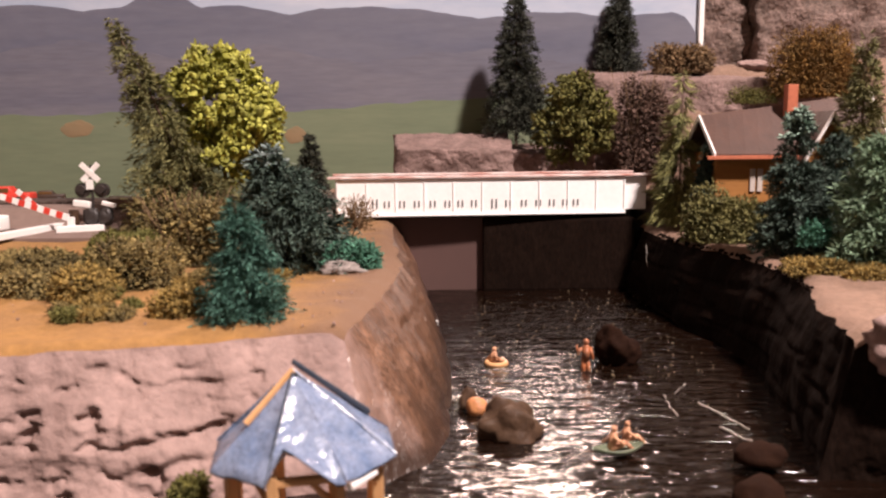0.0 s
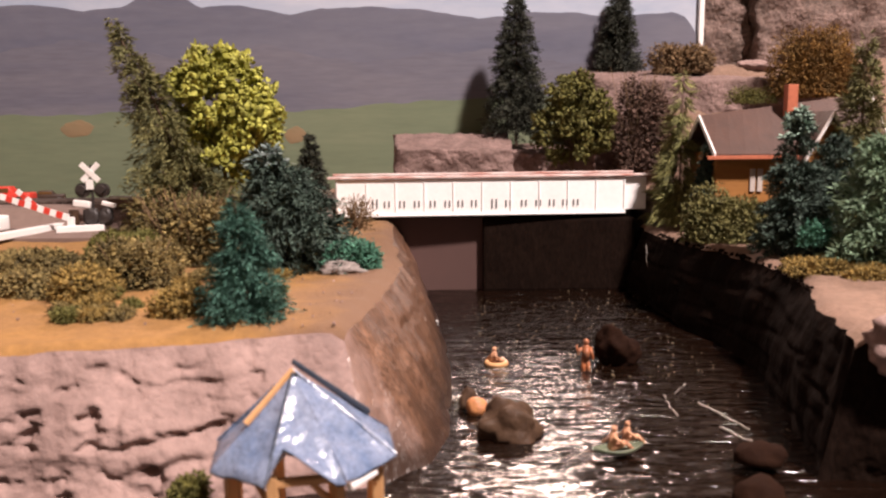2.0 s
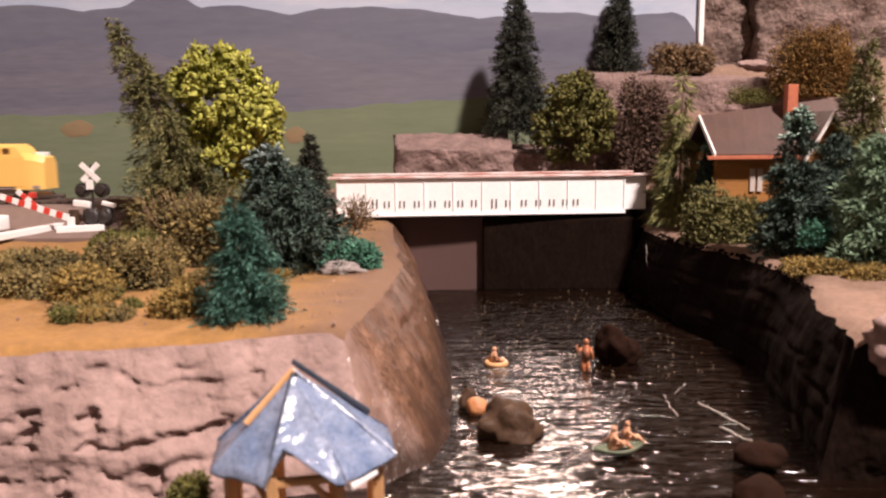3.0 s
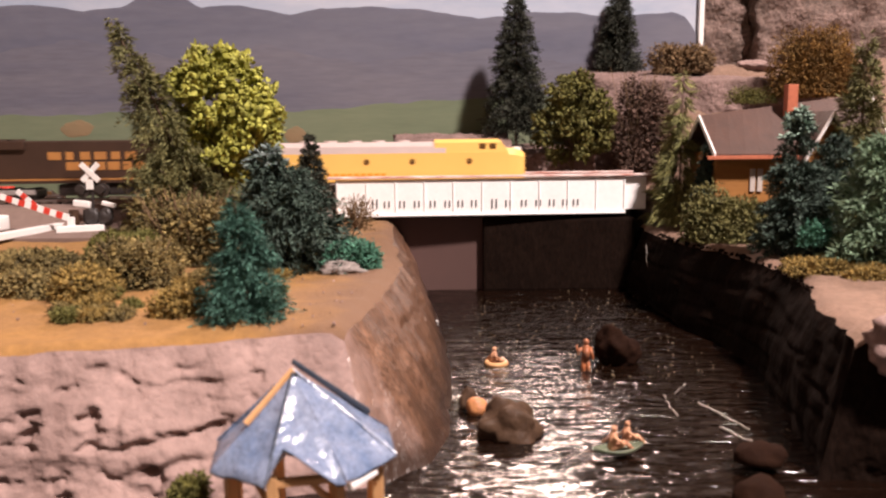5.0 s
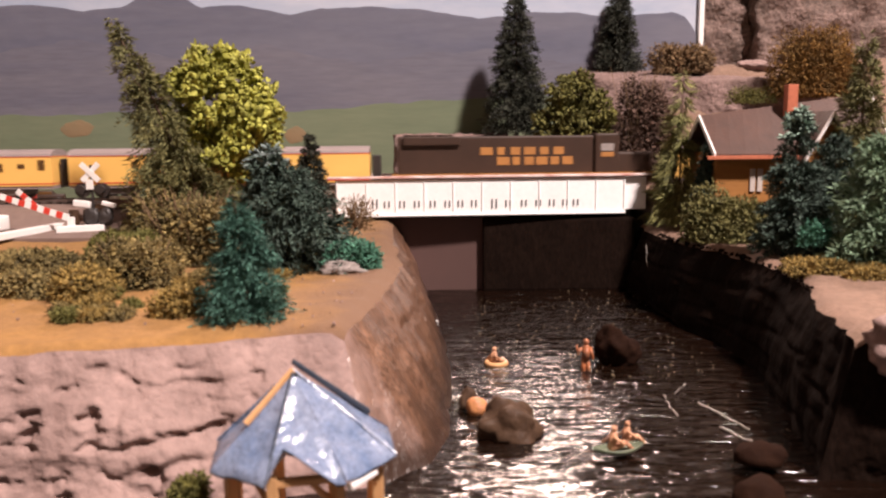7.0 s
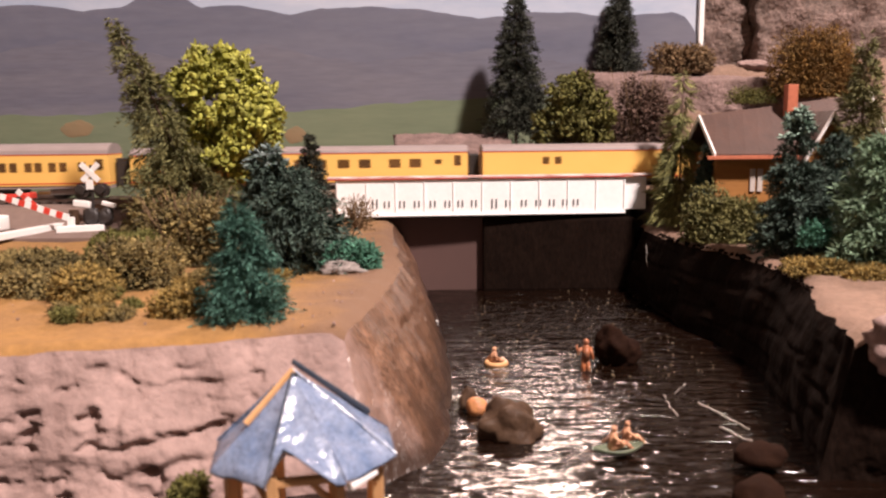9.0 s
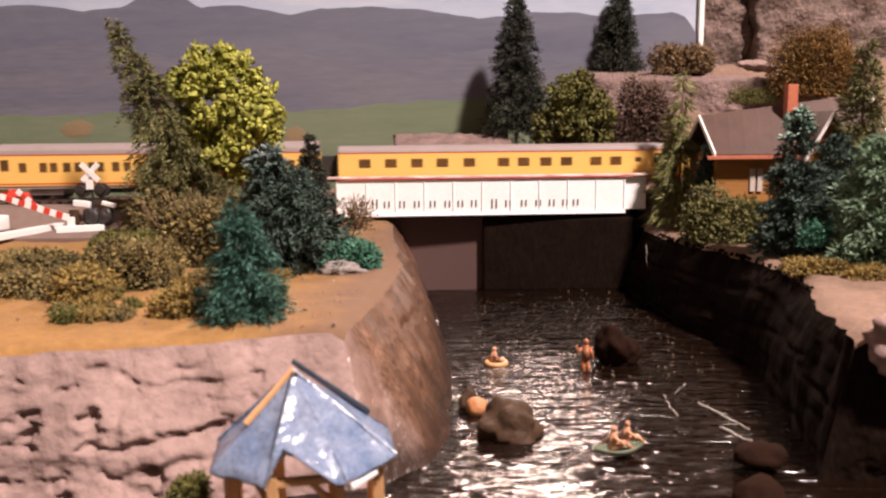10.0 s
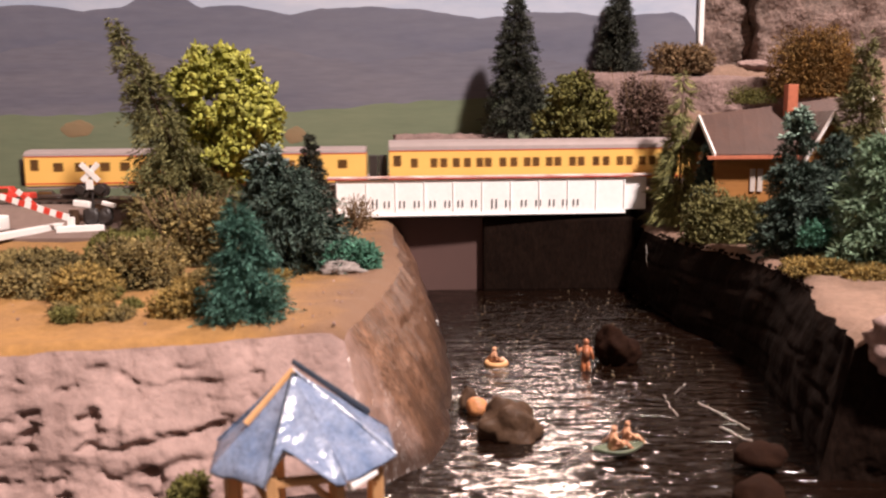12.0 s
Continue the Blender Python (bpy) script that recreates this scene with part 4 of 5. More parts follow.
# ---- crossing ----
def crossing():
    b = (-0.2825, 0.6200, 0.0700)
    sig = empty("crossing_signal", pose(b[0], b[1], b[2]), "white crossbuck railway crossing signal with black lamps", "signal")
    h = 0.0533
    part("mast", cyl(bmesh.new(), (0, 0, 0), (0, 0, h * 0.95), 0.0012, 0.0011, 8), M_BLACK, sig)
    for a in (45, -45):
        part("crossbuck_board", boxed((0, -0.0016 - 0.0006 * (a > 0), h - 0.0085), (0.0196, 0.0008, 0.0043), 0.0002, pose(0, 0, 0, 0, a, 0)), M_WHITE, sig)
    part("sign_plate", boxed((-0.0008, -0.0022, h * 0.66), (0.006, 0.0008, 0.008), 0.0003), M_WHITE, sig)
    for s in (-1, 1):
        part("lamp", cyl(bmesh.new(), (s * 0.0078, -0.001, h * 0.57), (s * 0.0078, 0.003, h * 0.57), 0.0060, 0.0056, 18), M_BLACK, sig)
        part("lamp_hood", cyl(bmesh.new(), (s * 0.0078, -0.004, h * 0.585), (s * 0.0078, -0.001, h * 0.585), 0.0034, 0.0040, 14), M_BLACK, sig)
    part("lamp_bar", boxed((0, 0, h * 0.57), (0.014, 0.0012, 0.0016)), M_BLACK, sig)
    for sd in (-1, 1):
        part("mechanism", lump((0.0035 + sd * 0.0055, 0, 0.0095), (0.0068, 0.005, 0.0075), 2.0 + sd, 0.25), M_BLACK, sig)
    part("counterweight", boxed((-0.0085, -0.001, 0.0195), (0.014, 0.004, 0.0055), 0.0012, pose(0, 0, 0, 0, 8, 0)), M_WHITE, sig)
    part("counterweight", boxed((0.0130, -0.001, 0.0190), (0.011, 0.004, 0.0035), 0.001, pose(0, 0, 0, 0, 14, 0)), M_WHITE, sig)
    part("base", boxed((0.0, -0.001, 0.001), (0.018, 0.012, 0.003), 0.0004), M_WHITE, sig)
    for nm, p0, p1, n in (("crossing_gate", Vector((-0.2982, 0.6100, 0.0792)), Vector((-0.3712, 0.6100, 0.1034)), 15), ("crossing_gate", Vector((-0.3474, 0.6600, 0.0814)), Vector((-0.3654, 0.6600, 0.0981)), 5)):
        gate = empty(nm, Matrix.Translation(p0), "red and white striped crossing gate arm, lowered", "gate", "gates of the crossing")
        e = p1 - p0
        ang = math.degrees(math.atan2(-e.z, e.x))
        for i in range(n):
            p, q = e * (i / n), e * ((i + 1) / n)
            part("stripe", boxed((p + q) / 2, ((q - p).length, 0.0012, 0.0052 - 0.001 * i / n), 0, pose(0, 0, 0, 0, ang, 0)), M_RED if i % 2 else M_WHITE, gate)
        part("gate_stand", boxed((0.001, 0.001, -0.0045), (0.005, 0.004, 0.010), 0.0006), M_WHITE, gate)


crossing()
ROAD_Z = 0.0675
tagged(part("road", extrude_profile([(0.572, 0.055), (0.572, 0.0675), (0.625, 0.0690), (0.652, 0.0835), (0.676, 0.0850), (0.676, 0.055)], -0.70, -0.265), M_ASPHALT, None), "dark asphalt road rising to the level crossing", "road", kind="structure")
tagged(part("road", boxed((-0.56, 0.80, 0.0725), (0.52, 0.12, 0.008), 0.0005), M_ASPHALT, None), "dark asphalt road behind the track", "road", kind="structure")


def kerb(p, q, w, label):
    p, q = Vector(p), Vector(q)
    bm = bmesh.new()
    box(bm, (p + q) / 2, ((q - p).length, w, 0.005), pose(0, 0, 0, 0, 0, math.degrees(math.atan2(q.y - p.y, q.x - p.x))), 0.0005)
    return tagged(part("kerb", bm, M_WHITE, None), label, "kerb")


kerb((-0.3315, 0.5291, 0.0705), (-0.3154, 0.6404, 0.0705), 0.007, "white painted kerb stone along the road")
kerb((-0.3056, 0.6034, 0.0705), (-0.2730, 0.6159, 0.0705), 0.008, "white painted kerb stone below the signal")
low_wall = empty("low_wall", pose(-0.2700, 0.6500, 0.0840), "low brown wall with a white cap beside the crossing", "wall")
part("body", boxed((0, 0, 0.0030), (0.0290, 0.003, 0.008), 0.0005), M_EARTH, low_wall)
part("cap", boxed((-0.002, 0, 0.0082), (0.0190, 0.004, 0.0024), 0.0005), M_WHITE, low_wall)
tagged(part("barrel", cyl(bmesh.new(), (-0.2987, 0.6180, 0.0701), (-0.2975, 0.6180, 0.0847), 0.0040, 0.0038, 14), M_BOULDER, None), "brown wooden barrel beside the gate", "barrel")


def model_car(c, paint, label, heading=0.0, length=0.050, tall=1.0):
    ob = empty("model_car", pose(c[0], c[1], c[2], 0, 0, heading), label, "car")
    k = length / 0.05
    part("body", boxed((0, 0, (0.00275 + 0.00375 * tall) * k), (length, 0.019 * k, 0.0075 * k * tall), 0.0018 * k), paint, ob, smooth=True)
    cab = boxed((-0.003 * k, 0, 0.0128 * k), (0.028 * k, 0.0165 * k, 0.0065 * k), 0.0012 * k)
    for v in cab.verts:
        if v.co.z > 0.0128 * k:
            v.co.x = -0.003 * k + (v.co.x + 0.003 * k) * 0.72
            v.co.y *= 0.88
    part("cabin", cab, paint, ob, smooth=True)
    for s in (-1, 1):
        part("side_window", boxed((-0.003 * k, s * 0.0078 * k, 0.0128 * k), (0.019 * k, 0.0010, 0.0040 * k), 0.0003, pose(0, 0, 0, s * 8, 0, 0)), M_GLASS, ob)
        for x in (-0.015, 0.016):
            w = part("wheel", cyl(bmesh.new(), (x * k, s * 0.0075 * k, 0.0037 * k), (x * k, s * 0.0098 * k, 0.0037 * k), 0.0037 * k, 0.0037 * k, 16), M_BLACK, ob)
            part("hubcap", cyl(bmesh.new(), (x * k, s * 0.0098 * k, 0.0037 * k), (x * k, s * 0.0101 * k, 0.0037 * k), 0.0018 * k, 0.0018 * k, 12), M_TRUCK, w)
    return ob


model_car((-0.4506, 0.7900, 0.0765), M_RED, "red model car waiting behind the track", 8, 0.056)
model_car((-0.4263, 0.8300, 0.0765), M_SDDARK, "dark model car behind the track", 20, 0.034)
model_car((-0.3690, 0.60, ROAD_Z), M_WHITE, "white model van waiting at the gate", -8, 0.050, 1.65)


# ---- train ----
K = 0.000508  # metres of track for one unit of the train's lengths below


def car_profile(z0, z1, roof, half=0.0168, n=9):
    """Cross-section: straight sides from z0 to z1, an arched roof of height roof."""
    side = [(-half, z0), (-half, z1)]
    arc = [(-half * math.cos(math.pi * i / n), z1 + roof * math.sin(math.pi * i / n) ** 0.8) for i in range(1, n)]
    return side + arc + [(half, z1), (half, z0)]


def roof_profile(z1, roof, half=0.0172, n=11):
    arc = [(-half * math.cos(math.pi * i / n), z1 + roof * max(0.0, math.sin(math.pi * i / n)) ** 0.8) for i in range(0, n + 1)]
    return arc


def truck(x, parent, length=0.030, wheels=2):
    t = part("truck", boxed((x, 0, 0.0068), (length, 0.026, 0.005), 0.001), M_TRUCK, parent, "silver grey truck side frame")
    for i in range(wheels):
        xx = x + (i - (wheels - 1) / 2) * length * (0.62 if wheels == 2 else 0.4)
        part("wheel", cyl(bmesh.new(), (xx, -0.0105, 0.0053), (xx, 0.0105, 0.0053), 0.0052, 0.0052, 14), M_BLACK, t)


def coach(label, units, windows, wsize, roof=0.006, top=0.0385, roofmat=M_ROOFGREY, doors=(), side=M_YELLOW, trim=True):
    """A passenger car; x = 0 is its leading end and the body reaches back to -units * K."""
    L = units * K
    ob = empty("passenger_car", pose(0, 0, 0), label, "train car", "cars of the passenger train")
    z0 = 0.0125
    part("body", extrude_profile([(-0.0168, z0), (-0.0168, top), (0.0168, top), (0.0168, z0)], -L, 0), side, ob)
    part("roof", extrude_profile(roof_profile(top, roof), -L, 0), roofmat, ob, smooth=False)
    part("stripe", boxed((-L / 2, 0, top - 0.0005), (L + 0.0002, 0.0341, 0.0006)), M_RED, ob, "thin red line below the roof")
    part("stripe", boxed((-L / 2, 0, z0 + 0.002), (L + 0.0002, 0.0342, 0.0009)), M_RED, ob, "thin red line along the sill")
    part("skirt", boxed((-L / 2, 0, z0 - 0.001), (L, 0.032, 0.003)), M_ROOFGREY, ob)
    part("underframe", boxed((-L / 2, 0, 0.0085), (L * 0.42, 0.022, 0.006), 0.001), M_BLACK, ob)
    for wx, ww, wh, wz in windows:
        for s in (-1, 1):
            part("window", boxed((-L + wx * K, s * 0.0168, wz), (ww, 0.0008, wh), 0.0003), M_GLASS, ob)
    for x in (-L * 0.14, -L * 0.86):
        truck(x, ob)
    for x in (0.006, -L - 0.006):
        part("diaphragm", boxed((x, 0, 0.024), (0.008, 0.012, 0.024), 0.001), M_BLACK, ob)
    return ob


WZ = 0.0288
BAG = coach("yellow baggage car with grey roof and few windows", 519, [(x, 0.006, 0.0065, WZ + 0.001) for x in (113, 135, 377, 400)], 0)
CAR_A = coach("yellow sleeping car with grey roof and wide windows", 587,
              [(x, 0.0105, 0.0075, WZ) for x in (46, 92, 138, 183, 231, 292, 328, 368, 405, 458, 494)] + [(535, 0.006, 0.004, WZ + 0.001), (569, 0.006, 0.009, WZ + 0.002)], 0)
CAR_B = coach("yellow coach with tall grey roof and many narrow windows", 549,
              [(x / 1.265, 0.0062, 0.008, WZ) for x in (56, 100, 122, 150, 175, 203, 222, 255, 280, 310, 330, 360, 380, 413, 433, 467, 490, 522, 543, 573, 596, 636)]
              + [(x / 1.265, 0.007, 0.0095, WZ + 0.002) for x in (18, 673)], 0, roof=0.0095, top=0.0400)
CAR_C = coach("yellow dining car with grey roof and wide windows", 586,
              [(x, 0.0085, 0.0075, WZ) for x in (57, 94, 136, 170, 203, 242, 286, 329, 373, 417, 454, 500, 545)] + [(17, 0.007, 0.0095, WZ + 0.002)], 0)


def e_unit():
    L = 482 * K
    ob = empty("diesel_locomotive", pose(0, 0, 0), "yellow streamlined diesel locomotive with light grey roof", "locomotive")
    z0, zs, zr = 0.0125, 0.0375, 0.0475
    nose = 0.016
    cabx = 0.072
    part("body", extrude_profile([(-0.0168, z0), (-0.0168, zs), (0.0168, zs), (0.0168, z0)], -L, -nose), M_YELLOW, ob)
    part("roof", extrude_profile([(-0.0168, zs), (-0.0160, zs + 0.006), (-0.010, zr), (0.010, zr), (0.0160, zs + 0.006), (0.0168, zs)], -L, -cabx), M_LOCOGREY, ob, "light grey roof band")
    bm = extrude_profile([(-0.0166, zs), (-0.0158, zs + 0.009), (-0.010, zr + 0.0020), (0.010, zr + 0.0020), (0.0158, zs + 0.009), (0.0166, zs)], -cabx - 0.010, -0.015)
    for v in bm.verts:
        if v.co.x > -0.03 and v.co.z > zs + 0.001:
            v.co.x -= 0.010 * (v.co.z - zs) / 0.014
    part("cab", bm, M_YELLOW, ob)
    bm = extrude_profile([(-0.0166, z0 - 0.003), (-0.0166, zs - 0.002), (-0.012, zs + 0.004), (0.012, zs + 0.004), (0.0166, zs - 0.002), (0.0166, z0 - 0.003)], -0.024, 0, 8)
    for v in bm.verts:
        t = max(0.0, (v.co.x + 0.016) / 0.016)
        v.co.y *= 1 - 0.22 * t * t
        v.co.z -= 0.004 * t * t * max(0, (v.co.z - 0.02) / 0.02)
    part("nose", bm, M_YELLOW, ob)
    for x in (123, 253, 355, 483):
        for s in (-1, 1):
            part("porthole", cyl(bmesh.new(), (-L + x / 1.265 * K, s * 0.0164, 0.0300), (-L + x / 1.265 * K, s * 0.0172, 0.0300), 0.0026, 0.0026, 14), M_GLASS, ob)
    for x in (513, 536):
        for s in (-1, 1):
            part("cab_window", boxed((-L + x / 1.265 * K, s * 0.0160, zs + 0.0055), (0.006, 0.0012, 0.0055), 0.0002, pose(0, 0, 0, s * -6, 0, 0)), M_GLASS, ob)
    for i in range(9):
        part("lettering_bar", boxed((-L * 0.72 + i * 0.006, -0.0170, 0.0185), (0.0042, 0.0006, 0.0030)), M_YELLOWDK, ob)
    part("headlight", boxed((-0.006, 0, 0.0400), (0.0075, 0.013, 0.0042), 0.001), M_WHITE, ob, "white headlight housing on the nose")
    for x, z in ((-0.0025, 0.030), (-0.004, 0.021)):
        part("number_board", boxed((x - 0.003, 0, z), (0.004, 0.0300 - 0.003, 0.0028), 0.0004), M_GLASS, ob)
    for i in range(5):
        part("roof_fan", cyl(bmesh.new(), (-L * (0.45 + 0.09 * i), 0, zr - 0.001), (-L * (0.45 + 0.09 * i), 0, zr + 0.0016), 0.0062, 0.0058, 18), M_LOCOGREY, ob)
    part("skirt", boxed((-L / 2, 0, z0 - 0.001), (L * 0.97, 0.032, 0.003)), M_ROOFGREY, ob)
    part("fuel_tank", boxed((-L / 2, 0, 0.0075), (L * 0.25, 0.026, 0.008), 0.001), M_TRUCK, ob)
    for x in (-L * 0.2, -L * 0.8):
        truck(x, ob, 0.045, 3)
    return ob


def hood_unit():
    L = 504 * K
    ob = empty("freight_locomotive", pose(0, 0, 0), "dark grey hood diesel locomotive with orange lettering", "locomotive")
    zw, zt = 0.0175, 0.0520
    part("walkway", boxed((-L / 2, 0, zw - 0.0015), (L, 0.033, 0.003), 0.0004), M_SDDARK, ob)
    part("walkway_edge", boxed((-L / 2, 0, zw + 0.0003), (L * 0.94, 0.0336, 0.0012)), M_ORANGE, ob, "orange line along the walkway")
    part("long_hood", boxed((-L * 0.60, 0, (zw + zt) / 2), (L * 0.70, 0.024, zt - zw), 0.0016), M_SDDARK, ob)
    part("radiator", boxed((-L * 0.83, 0, zt - 0.004), (L * 0.20, 0.030, 0.008), 0.001), M_SDDARK, ob)
    cab = part("cab", boxed((-L * 0.205, 0, (zw + zt) / 2 + 0.001), (0.022, 0.031, zt - zw + 0.001), 0.0015), M_SDDARK, ob)
    part("short_hood", boxed((-L * 0.10, 0, zw + 0.0095), (0.034, 0.023, 0.019), 0.0018), M_SDDARK, ob)
    for s in (-1, 1):
        part("cab_window", boxed((-L * 0.205, s * 0.0155, zt - 0.011), (0.012, 0.0008, 0.0065), 0.0002), M_TRUCK, cab, "bright cab side window")
        part("number_panel", boxed((-L * 0.205, s * 0.0155, zt - 0.0175), (0.012, 0.0008, 0.004), 0.0002), M_ORANGE, cab)
        rng = random.Random(5)
        for i, w in enumerate((12, 7, 9, 11, 8, 10)):
            part("lettering_bar", boxed((-L * 0.635 + i * 0.0132, s * 0.0122, 0.0385), (w * 0.00095, 0.0006, 0.0068)), M_ORANGE, ob)
            part("lettering_bar", boxed((-L * 0.575 + i * 0.0118, s * 0.0122, 0.0295), (w * 0.00095, 0.0006, 0.0072)), M_ORANGE, ob)
    for i in range(3):
        part("roof_fan", cyl(bmesh.new(), (-L * (0.78 + 0.06 * i), 0, zt), (-L * (0.78 + 0.06 * i), 0, zt + 0.0015), 0.0075, 0.0075, 18), M_SDDARK, ob)
    part("fuel_tank", boxed((-L * 0.5, 0, 0.0085), (L * 0.26, 0.027, 0.010), 0.002), M_BLACK, ob)
    for x in (-L * 0.2, -L * 0.8):
        truck(x, ob, 0.046, 3)
    return ob


LEAD, SECOND = e_unit(), hood_unit()

# ---- small figures and river things ----
def limbs(name, c, h, segs, head, label, material):
    """A tiny plain figurine in one mesh: rounded limbs between points given in its height."""
    bm = bmesh.new()
    o = Vector(c)
    for a, b, r in segs:
        p, q = o + Vector(a) * h, o + Vector(b) * h
        cyl(bm, p, q, r * h, r * h * 0.85, 8)
        for e in (p, q):
            bmesh.ops.create_icosphere(bm, subdivisions=1, radius=r * h * 0.95, matrix=Matrix.Translation(e))
    bmesh.ops.create_icosphere(bm, subdivisions=2, radius=0.085 * h, matrix=Matrix.Translation(o + Vector(head) * h))
    return tagged(part(name, bm, material, None, smooth=True), label, "figurine")


STAND = [((0.07, 0, 0), (0.05, 0, 0.45), 0.065), ((-0.07, 0, 0), (-0.05, 0, 0.45), 0.065), ((0, 0, 0.45), (0, 0, 0.76), 0.115),
         ((0.12, 0, 0.74), (0.17, -0.06, 0.48), 0.045), ((-0.12, 0, 0.74), (-0.22, -0.10, 0.62), 0.045), ((-0.22, -0.10, 0.62), (-0.27, -0.12, 0.85), 0.03)]
SIT = [((0.0, 0, 0.1), (0.05, 0, 0.46), 0.12), ((0.02, -0.07, 0.1), (0.36, -0.05, 0.24), 0.075), ((0.36, -0.05, 0.24), (0.55, -0.05, 0.05), 0.06),
       ((0.02, 0.07, 0.1), (0.36, 0.10, 0.20), 0.075), ((0.05, -0.12, 0.42), (0.26, -0.16, 0.26), 0.05), ((0.05, 0.12, 0.42), (-0.2, 0.12, 0.22), 0.05)]
limbs("figurine", Vector((0.0850, 0.4460, 0.0010)) - Vector((0, 0, 0.004)), 0.0225, STAND, (0, 0, 0.92), "tiny red-brown figurine standing in the river", M_FIGRED)
limbs("figurine", Vector((0.0302, 0.4618, 0.0000)) - Vector((0, 0, 0.001)), 0.017, SIT, (0.06, 0, 0.62), "tiny tan figurine sitting in a rubber ring", M_TAN)
limbs("figurine", Vector((0.0735, 0.3223, 0.0000)) + Vector((0, 0, 0.0015)), 0.017, SIT, (0.06, 0, 0.62), "tiny tan figurine sitting in the small boat", M_TAN)
limbs("figurine", Vector((0.0815, 0.3270, 0.0000)) + Vector((0, 0.004, 0.0015)), 0.015, SIT, (0.06, 0, 0.62), "tiny tan figurine leaning back in the small boat", M_TAN)


def rubber_ring(c, r, material, label):
    bm = bmesh.new()
    k, m = 20, 8
    vs = [[bm.verts.new((c[0] + (r + r * 0.3 * math.cos(6.2832 * j / m)) * math.cos(6.2832 * i / k), c[1] + (r + r * 0.3 * math.cos(6.2832 * j / m)) * math.sin(6.2832 * i / k),
                         c[2] + r * 0.3 * math.sin(6.2832 * j / m))) for j in range(m)] for i in range(k)]
    for i in range(k):
        for j in range(m):
            bm.faces.new([vs[i][j], vs[(i + 1) % k][j], vs[(i + 1) % k][(j + 1) % m], vs[i][(j + 1) % m]])
    return tagged(part("swim_ring", bm, material, None, smooth=True), label, "swim ring")


rubber_ring(Vector((0.0323, 0.4617, 0.0000)) + Vector((0, 0, 0.0005)), 0.0058, M_WOOD, "tan rubber ring floating on the water")


def boat(c, length, heading):
    bm = bmesh.new()
    n, m = 14, 8
    rows = []
    for i in range(n + 1):
        u = -1 + 2 * i / n
        w = 0.20 * length * (1 - abs(u) ** 2.2) + 0.0003
        lift = 0.05 * length * u * u
        rows.append([[bm.verts.new((u * length / 2, -k * w * math.cos(math.pi * j / m), 0.0035 + lift - (k * 0.2 * length * (1 - 0.6 * u * u)) * math.sin(math.pi * j / m) * 0.7)) for j in range(m + 1)] for k in (1.0, 0.82)])
    for i in range(n):
        for k in (0, 1):
            for j in range(m):
                bm.faces.new([rows[i][k][j], rows[i + 1][k][j], rows[i + 1][k][j + 1], rows[i][k][j + 1]])
        for j in (0, m):
            bm.faces.new([rows[i][0][j], rows[i + 1][0][j], rows[i + 1][1][j], rows[i][1][j]])
    bmesh.ops.transform(bm, matrix=pose(c[0], c[1], c[2] + 0.001, 0, 0, heading), verts=bm.verts)
    return tagged(part("rowing_boat", bm, M_BOAT, None, smooth=True), "small pale green rowing boat on the river", "boat")


boat((0.0759, 0.3198, 0.0000), 0.024, 14)
rock((0.0161, 0.3750, 0.0030), (0.0055, 0.005, 0.0055), 41.0, "small orange-brown stone beside the boulder", M_OCHREROCK)
rock((0.0121, 0.3850, 0.0025), (0.0050, 0.005, 0.009), 42.0, "small reddish stone at the foot of the bank", M_BOULDER)
rock((0.0823, 0.3000, -0.0086), (0.011, 0.007, 0.0025), 43.0, "flat grey stone just under the water", M_ROCK)
rock((-0.0060, 0.5500, 0.0022), (0.0022, 0.002, 0.0060), 44.0, "white paint-splashed stone on the gorge edge", M_WHITE)


def river_specks():
    """Bits of leaf and grit caught in the varnish."""
    rng = np.random.default_rng(77)
    n = 340
    y = np.where(rng.uniform(size=n) < 0.72, rng.uniform(0.43, 0.66, n), rng.uniform(0.29, 0.70, n))
    x = rng.uniform(0.012, 0.168, n)
    c = np.stack([x, y, np.full(n, 0.0004)], 1)
    ob = clumps("river_debris", rng, c, 0.00062, M_DEBRIS, None)
    tagged(ob, "pale and olive grit caught in the river varnish", "debris", kind="stuff")


river_specks()


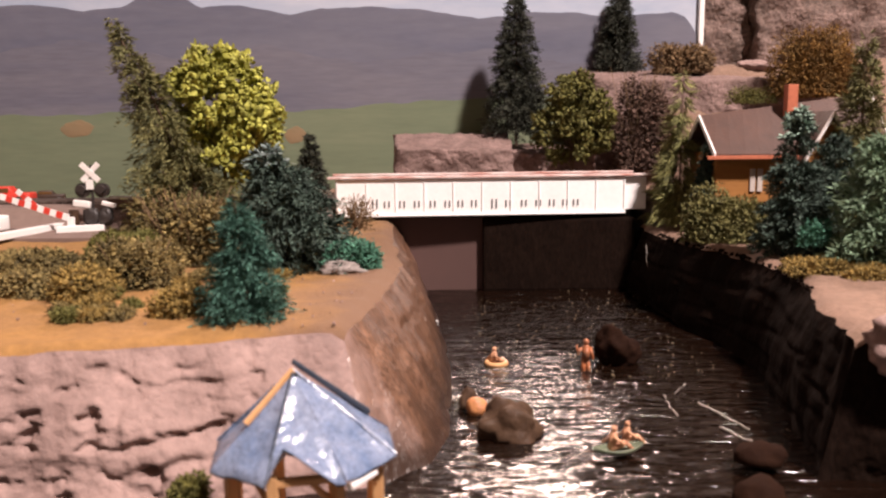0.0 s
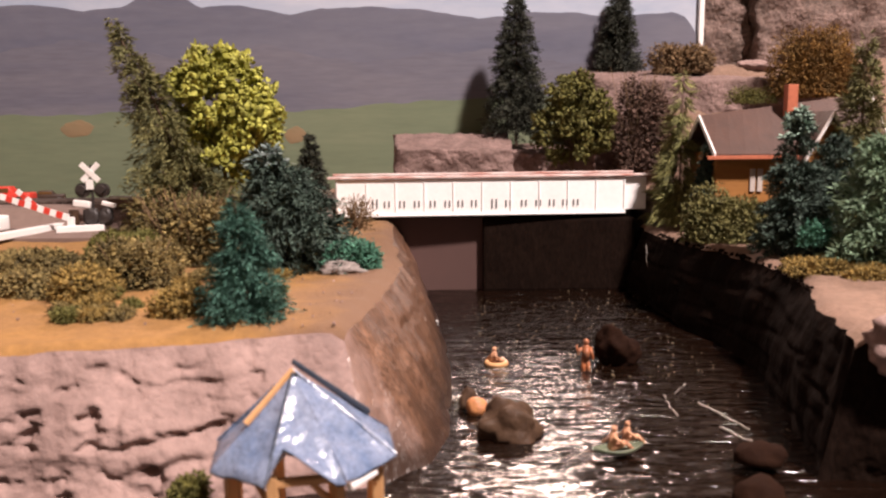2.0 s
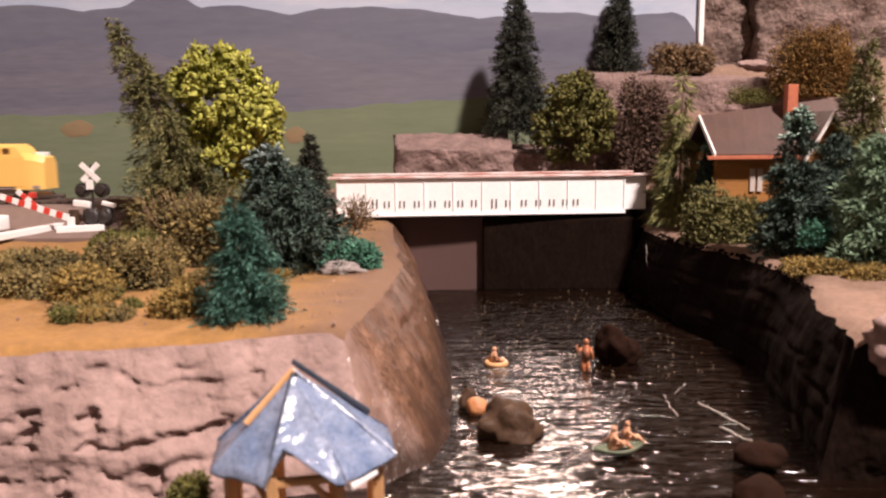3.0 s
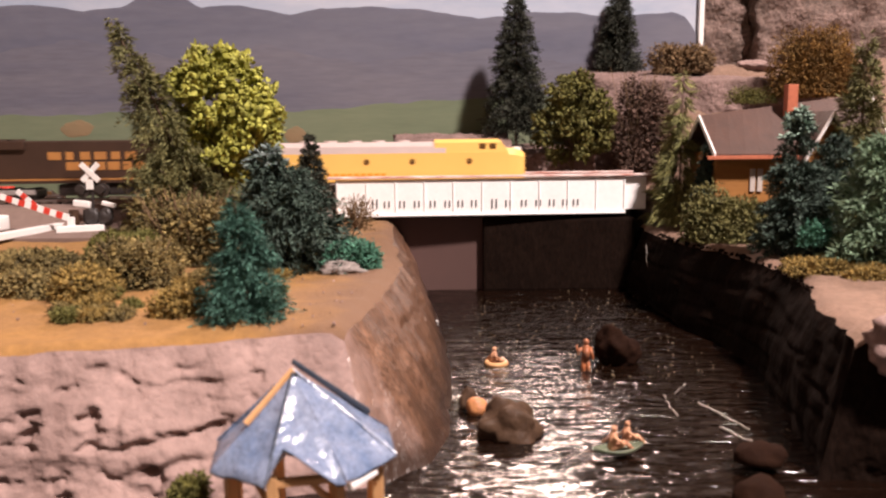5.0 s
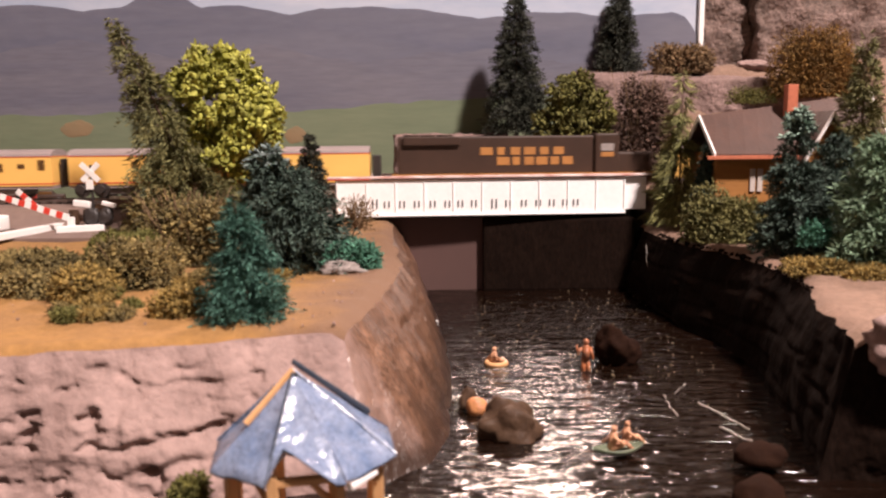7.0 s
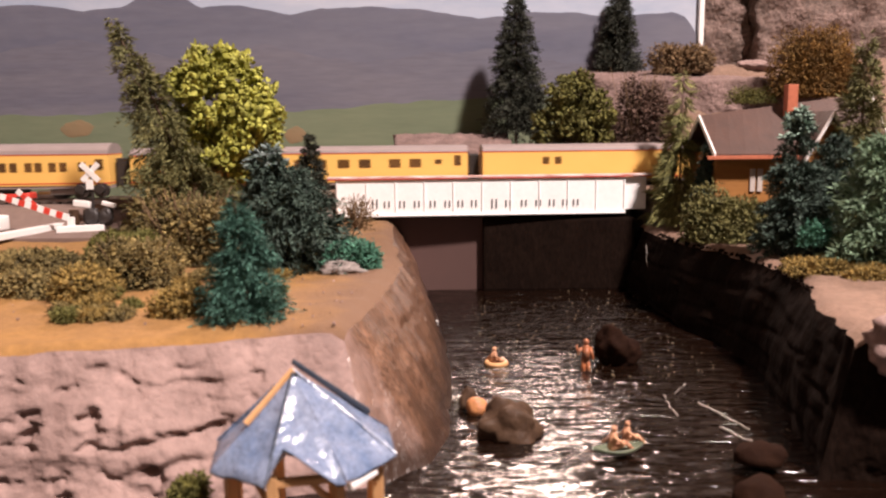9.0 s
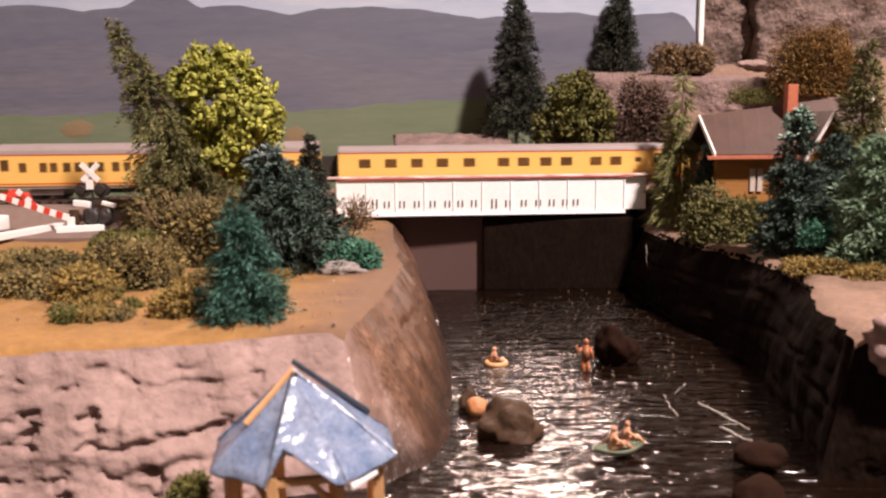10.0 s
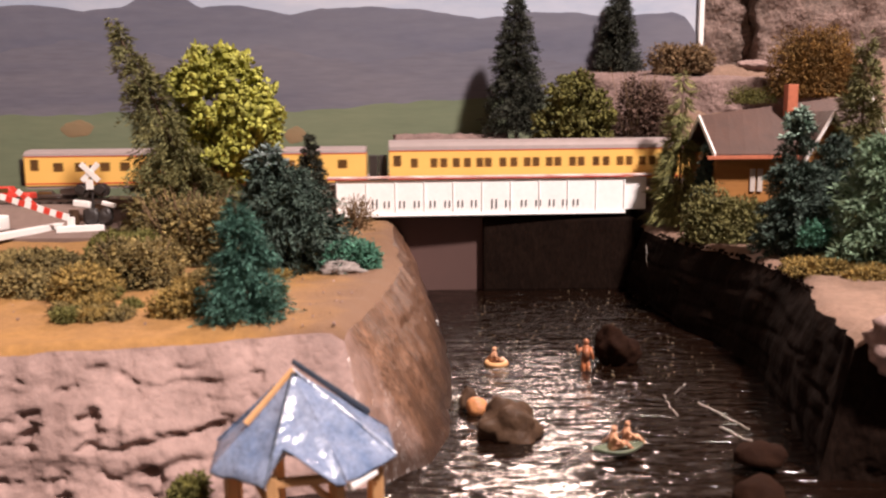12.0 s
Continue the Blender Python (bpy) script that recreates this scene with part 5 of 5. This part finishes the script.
def resin_strip(p, q, w, seed, label):
    """A curled edge of clear set varnish at the foot of the wall."""
    p, q = Vector(p), Vector(q)
    bm = bmesh.new()
    prev = None
    for i in range(13):
        t = i / 12
        c = p.lerp(q, t) + Vector((0.0012 * fbm(t, seed, 0, 5), 0, 0.0012 * fbm(t, 0, seed, 6)))
        k = w * (0.4 + 0.8 * abs(fbm(t, seed, 2, 4)))
        pair = [bm.verts.new(c), bm.verts.new(c + Vector((0.0005, 0.0004, k))), bm.verts.new(c + Vector((0.0009, 0.0010, k))), bm.verts.new(c + Vector((0.0004, 0.0006, 0)))]
        if prev:
            for j in range(4):
                bm.faces.new([prev[j], pair[j], pair[(j + 1) % 4], prev[(j + 1) % 4]])
        prev = pair
    return tagged(part("resin_edge", bm, M_RESIN, None, smooth=True), label, "resin edge", "curled resin edges")


resin_strip((0.1173, 0.3982, 0.0004), (0.1156, 0.3645, 0.0004), 0.0010, 1.0, "thin pale edge of set varnish on the water")
resin_strip((0.1323, 0.3860, 0.0004), (0.1440, 0.3470, 0.0004), 0.0011, 2.0, "thin pale edge of set varnish at the wall's foot")
resin_strip((0.1310, 0.3510, 0.0004), (0.1400, 0.3290, 0.0004), 0.0014, 3.0, "pale curl of set varnish on the water")
resin_strip((0.1240, 0.3990, 0.0004), (0.1345, 0.4140, 0.0004), 0.0030, 4.0, "pale curl of set varnish on the water")
resin_strip((0.1742, 0.655, 0.046), (0.1705, 0.615, 0.006), 0.0006, 5.0, "thin pale crack line down the gorge wall")


def rim_grit():
    """Dark crumbs of plaster along the ragged rim of the gorge."""
    rng = np.random.default_rng(66)
    y = rng.uniform(0.40, 0.64, 130)
    c = np.array([(right_edge(float(v)) + rng.normal(-0.0008, 0.0014), v, 0.0570 + rng.uniform(0, 0.0015)) for v in y])
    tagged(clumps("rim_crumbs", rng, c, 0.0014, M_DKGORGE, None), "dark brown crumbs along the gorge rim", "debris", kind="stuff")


rim_grit()


def motions():
    """The train runs from the west to the east and slows a little on the way."""
    lead = [(0.0, -1259), (1.5, -584), (2.9, 46), (3.2, 181), (4.0, 526), (4.8, 852), (5.2, 1009), (5.6, 1163), (6.4, 1461), (7.2, 1757), (8.0, 2047), (8.8, 2332), (9.2, 2474), (9.7, 2655), (10.2, 2831), (10.7, 2999), (11.2, 3170), (11.7, 3336), (12.0, 3436)]
    for ob, gap in ((LEAD, 0), (SECOND, 501), (BAG, 1029), (CAR_A, 1575), (CAR_B, 2198), (CAR_C, 2788)):
        walk(ob, [(t, TURN @ pose((n - gap - 784) * K, TRACK_Y, RAIL_Z)) for t, n in lead])


motions()
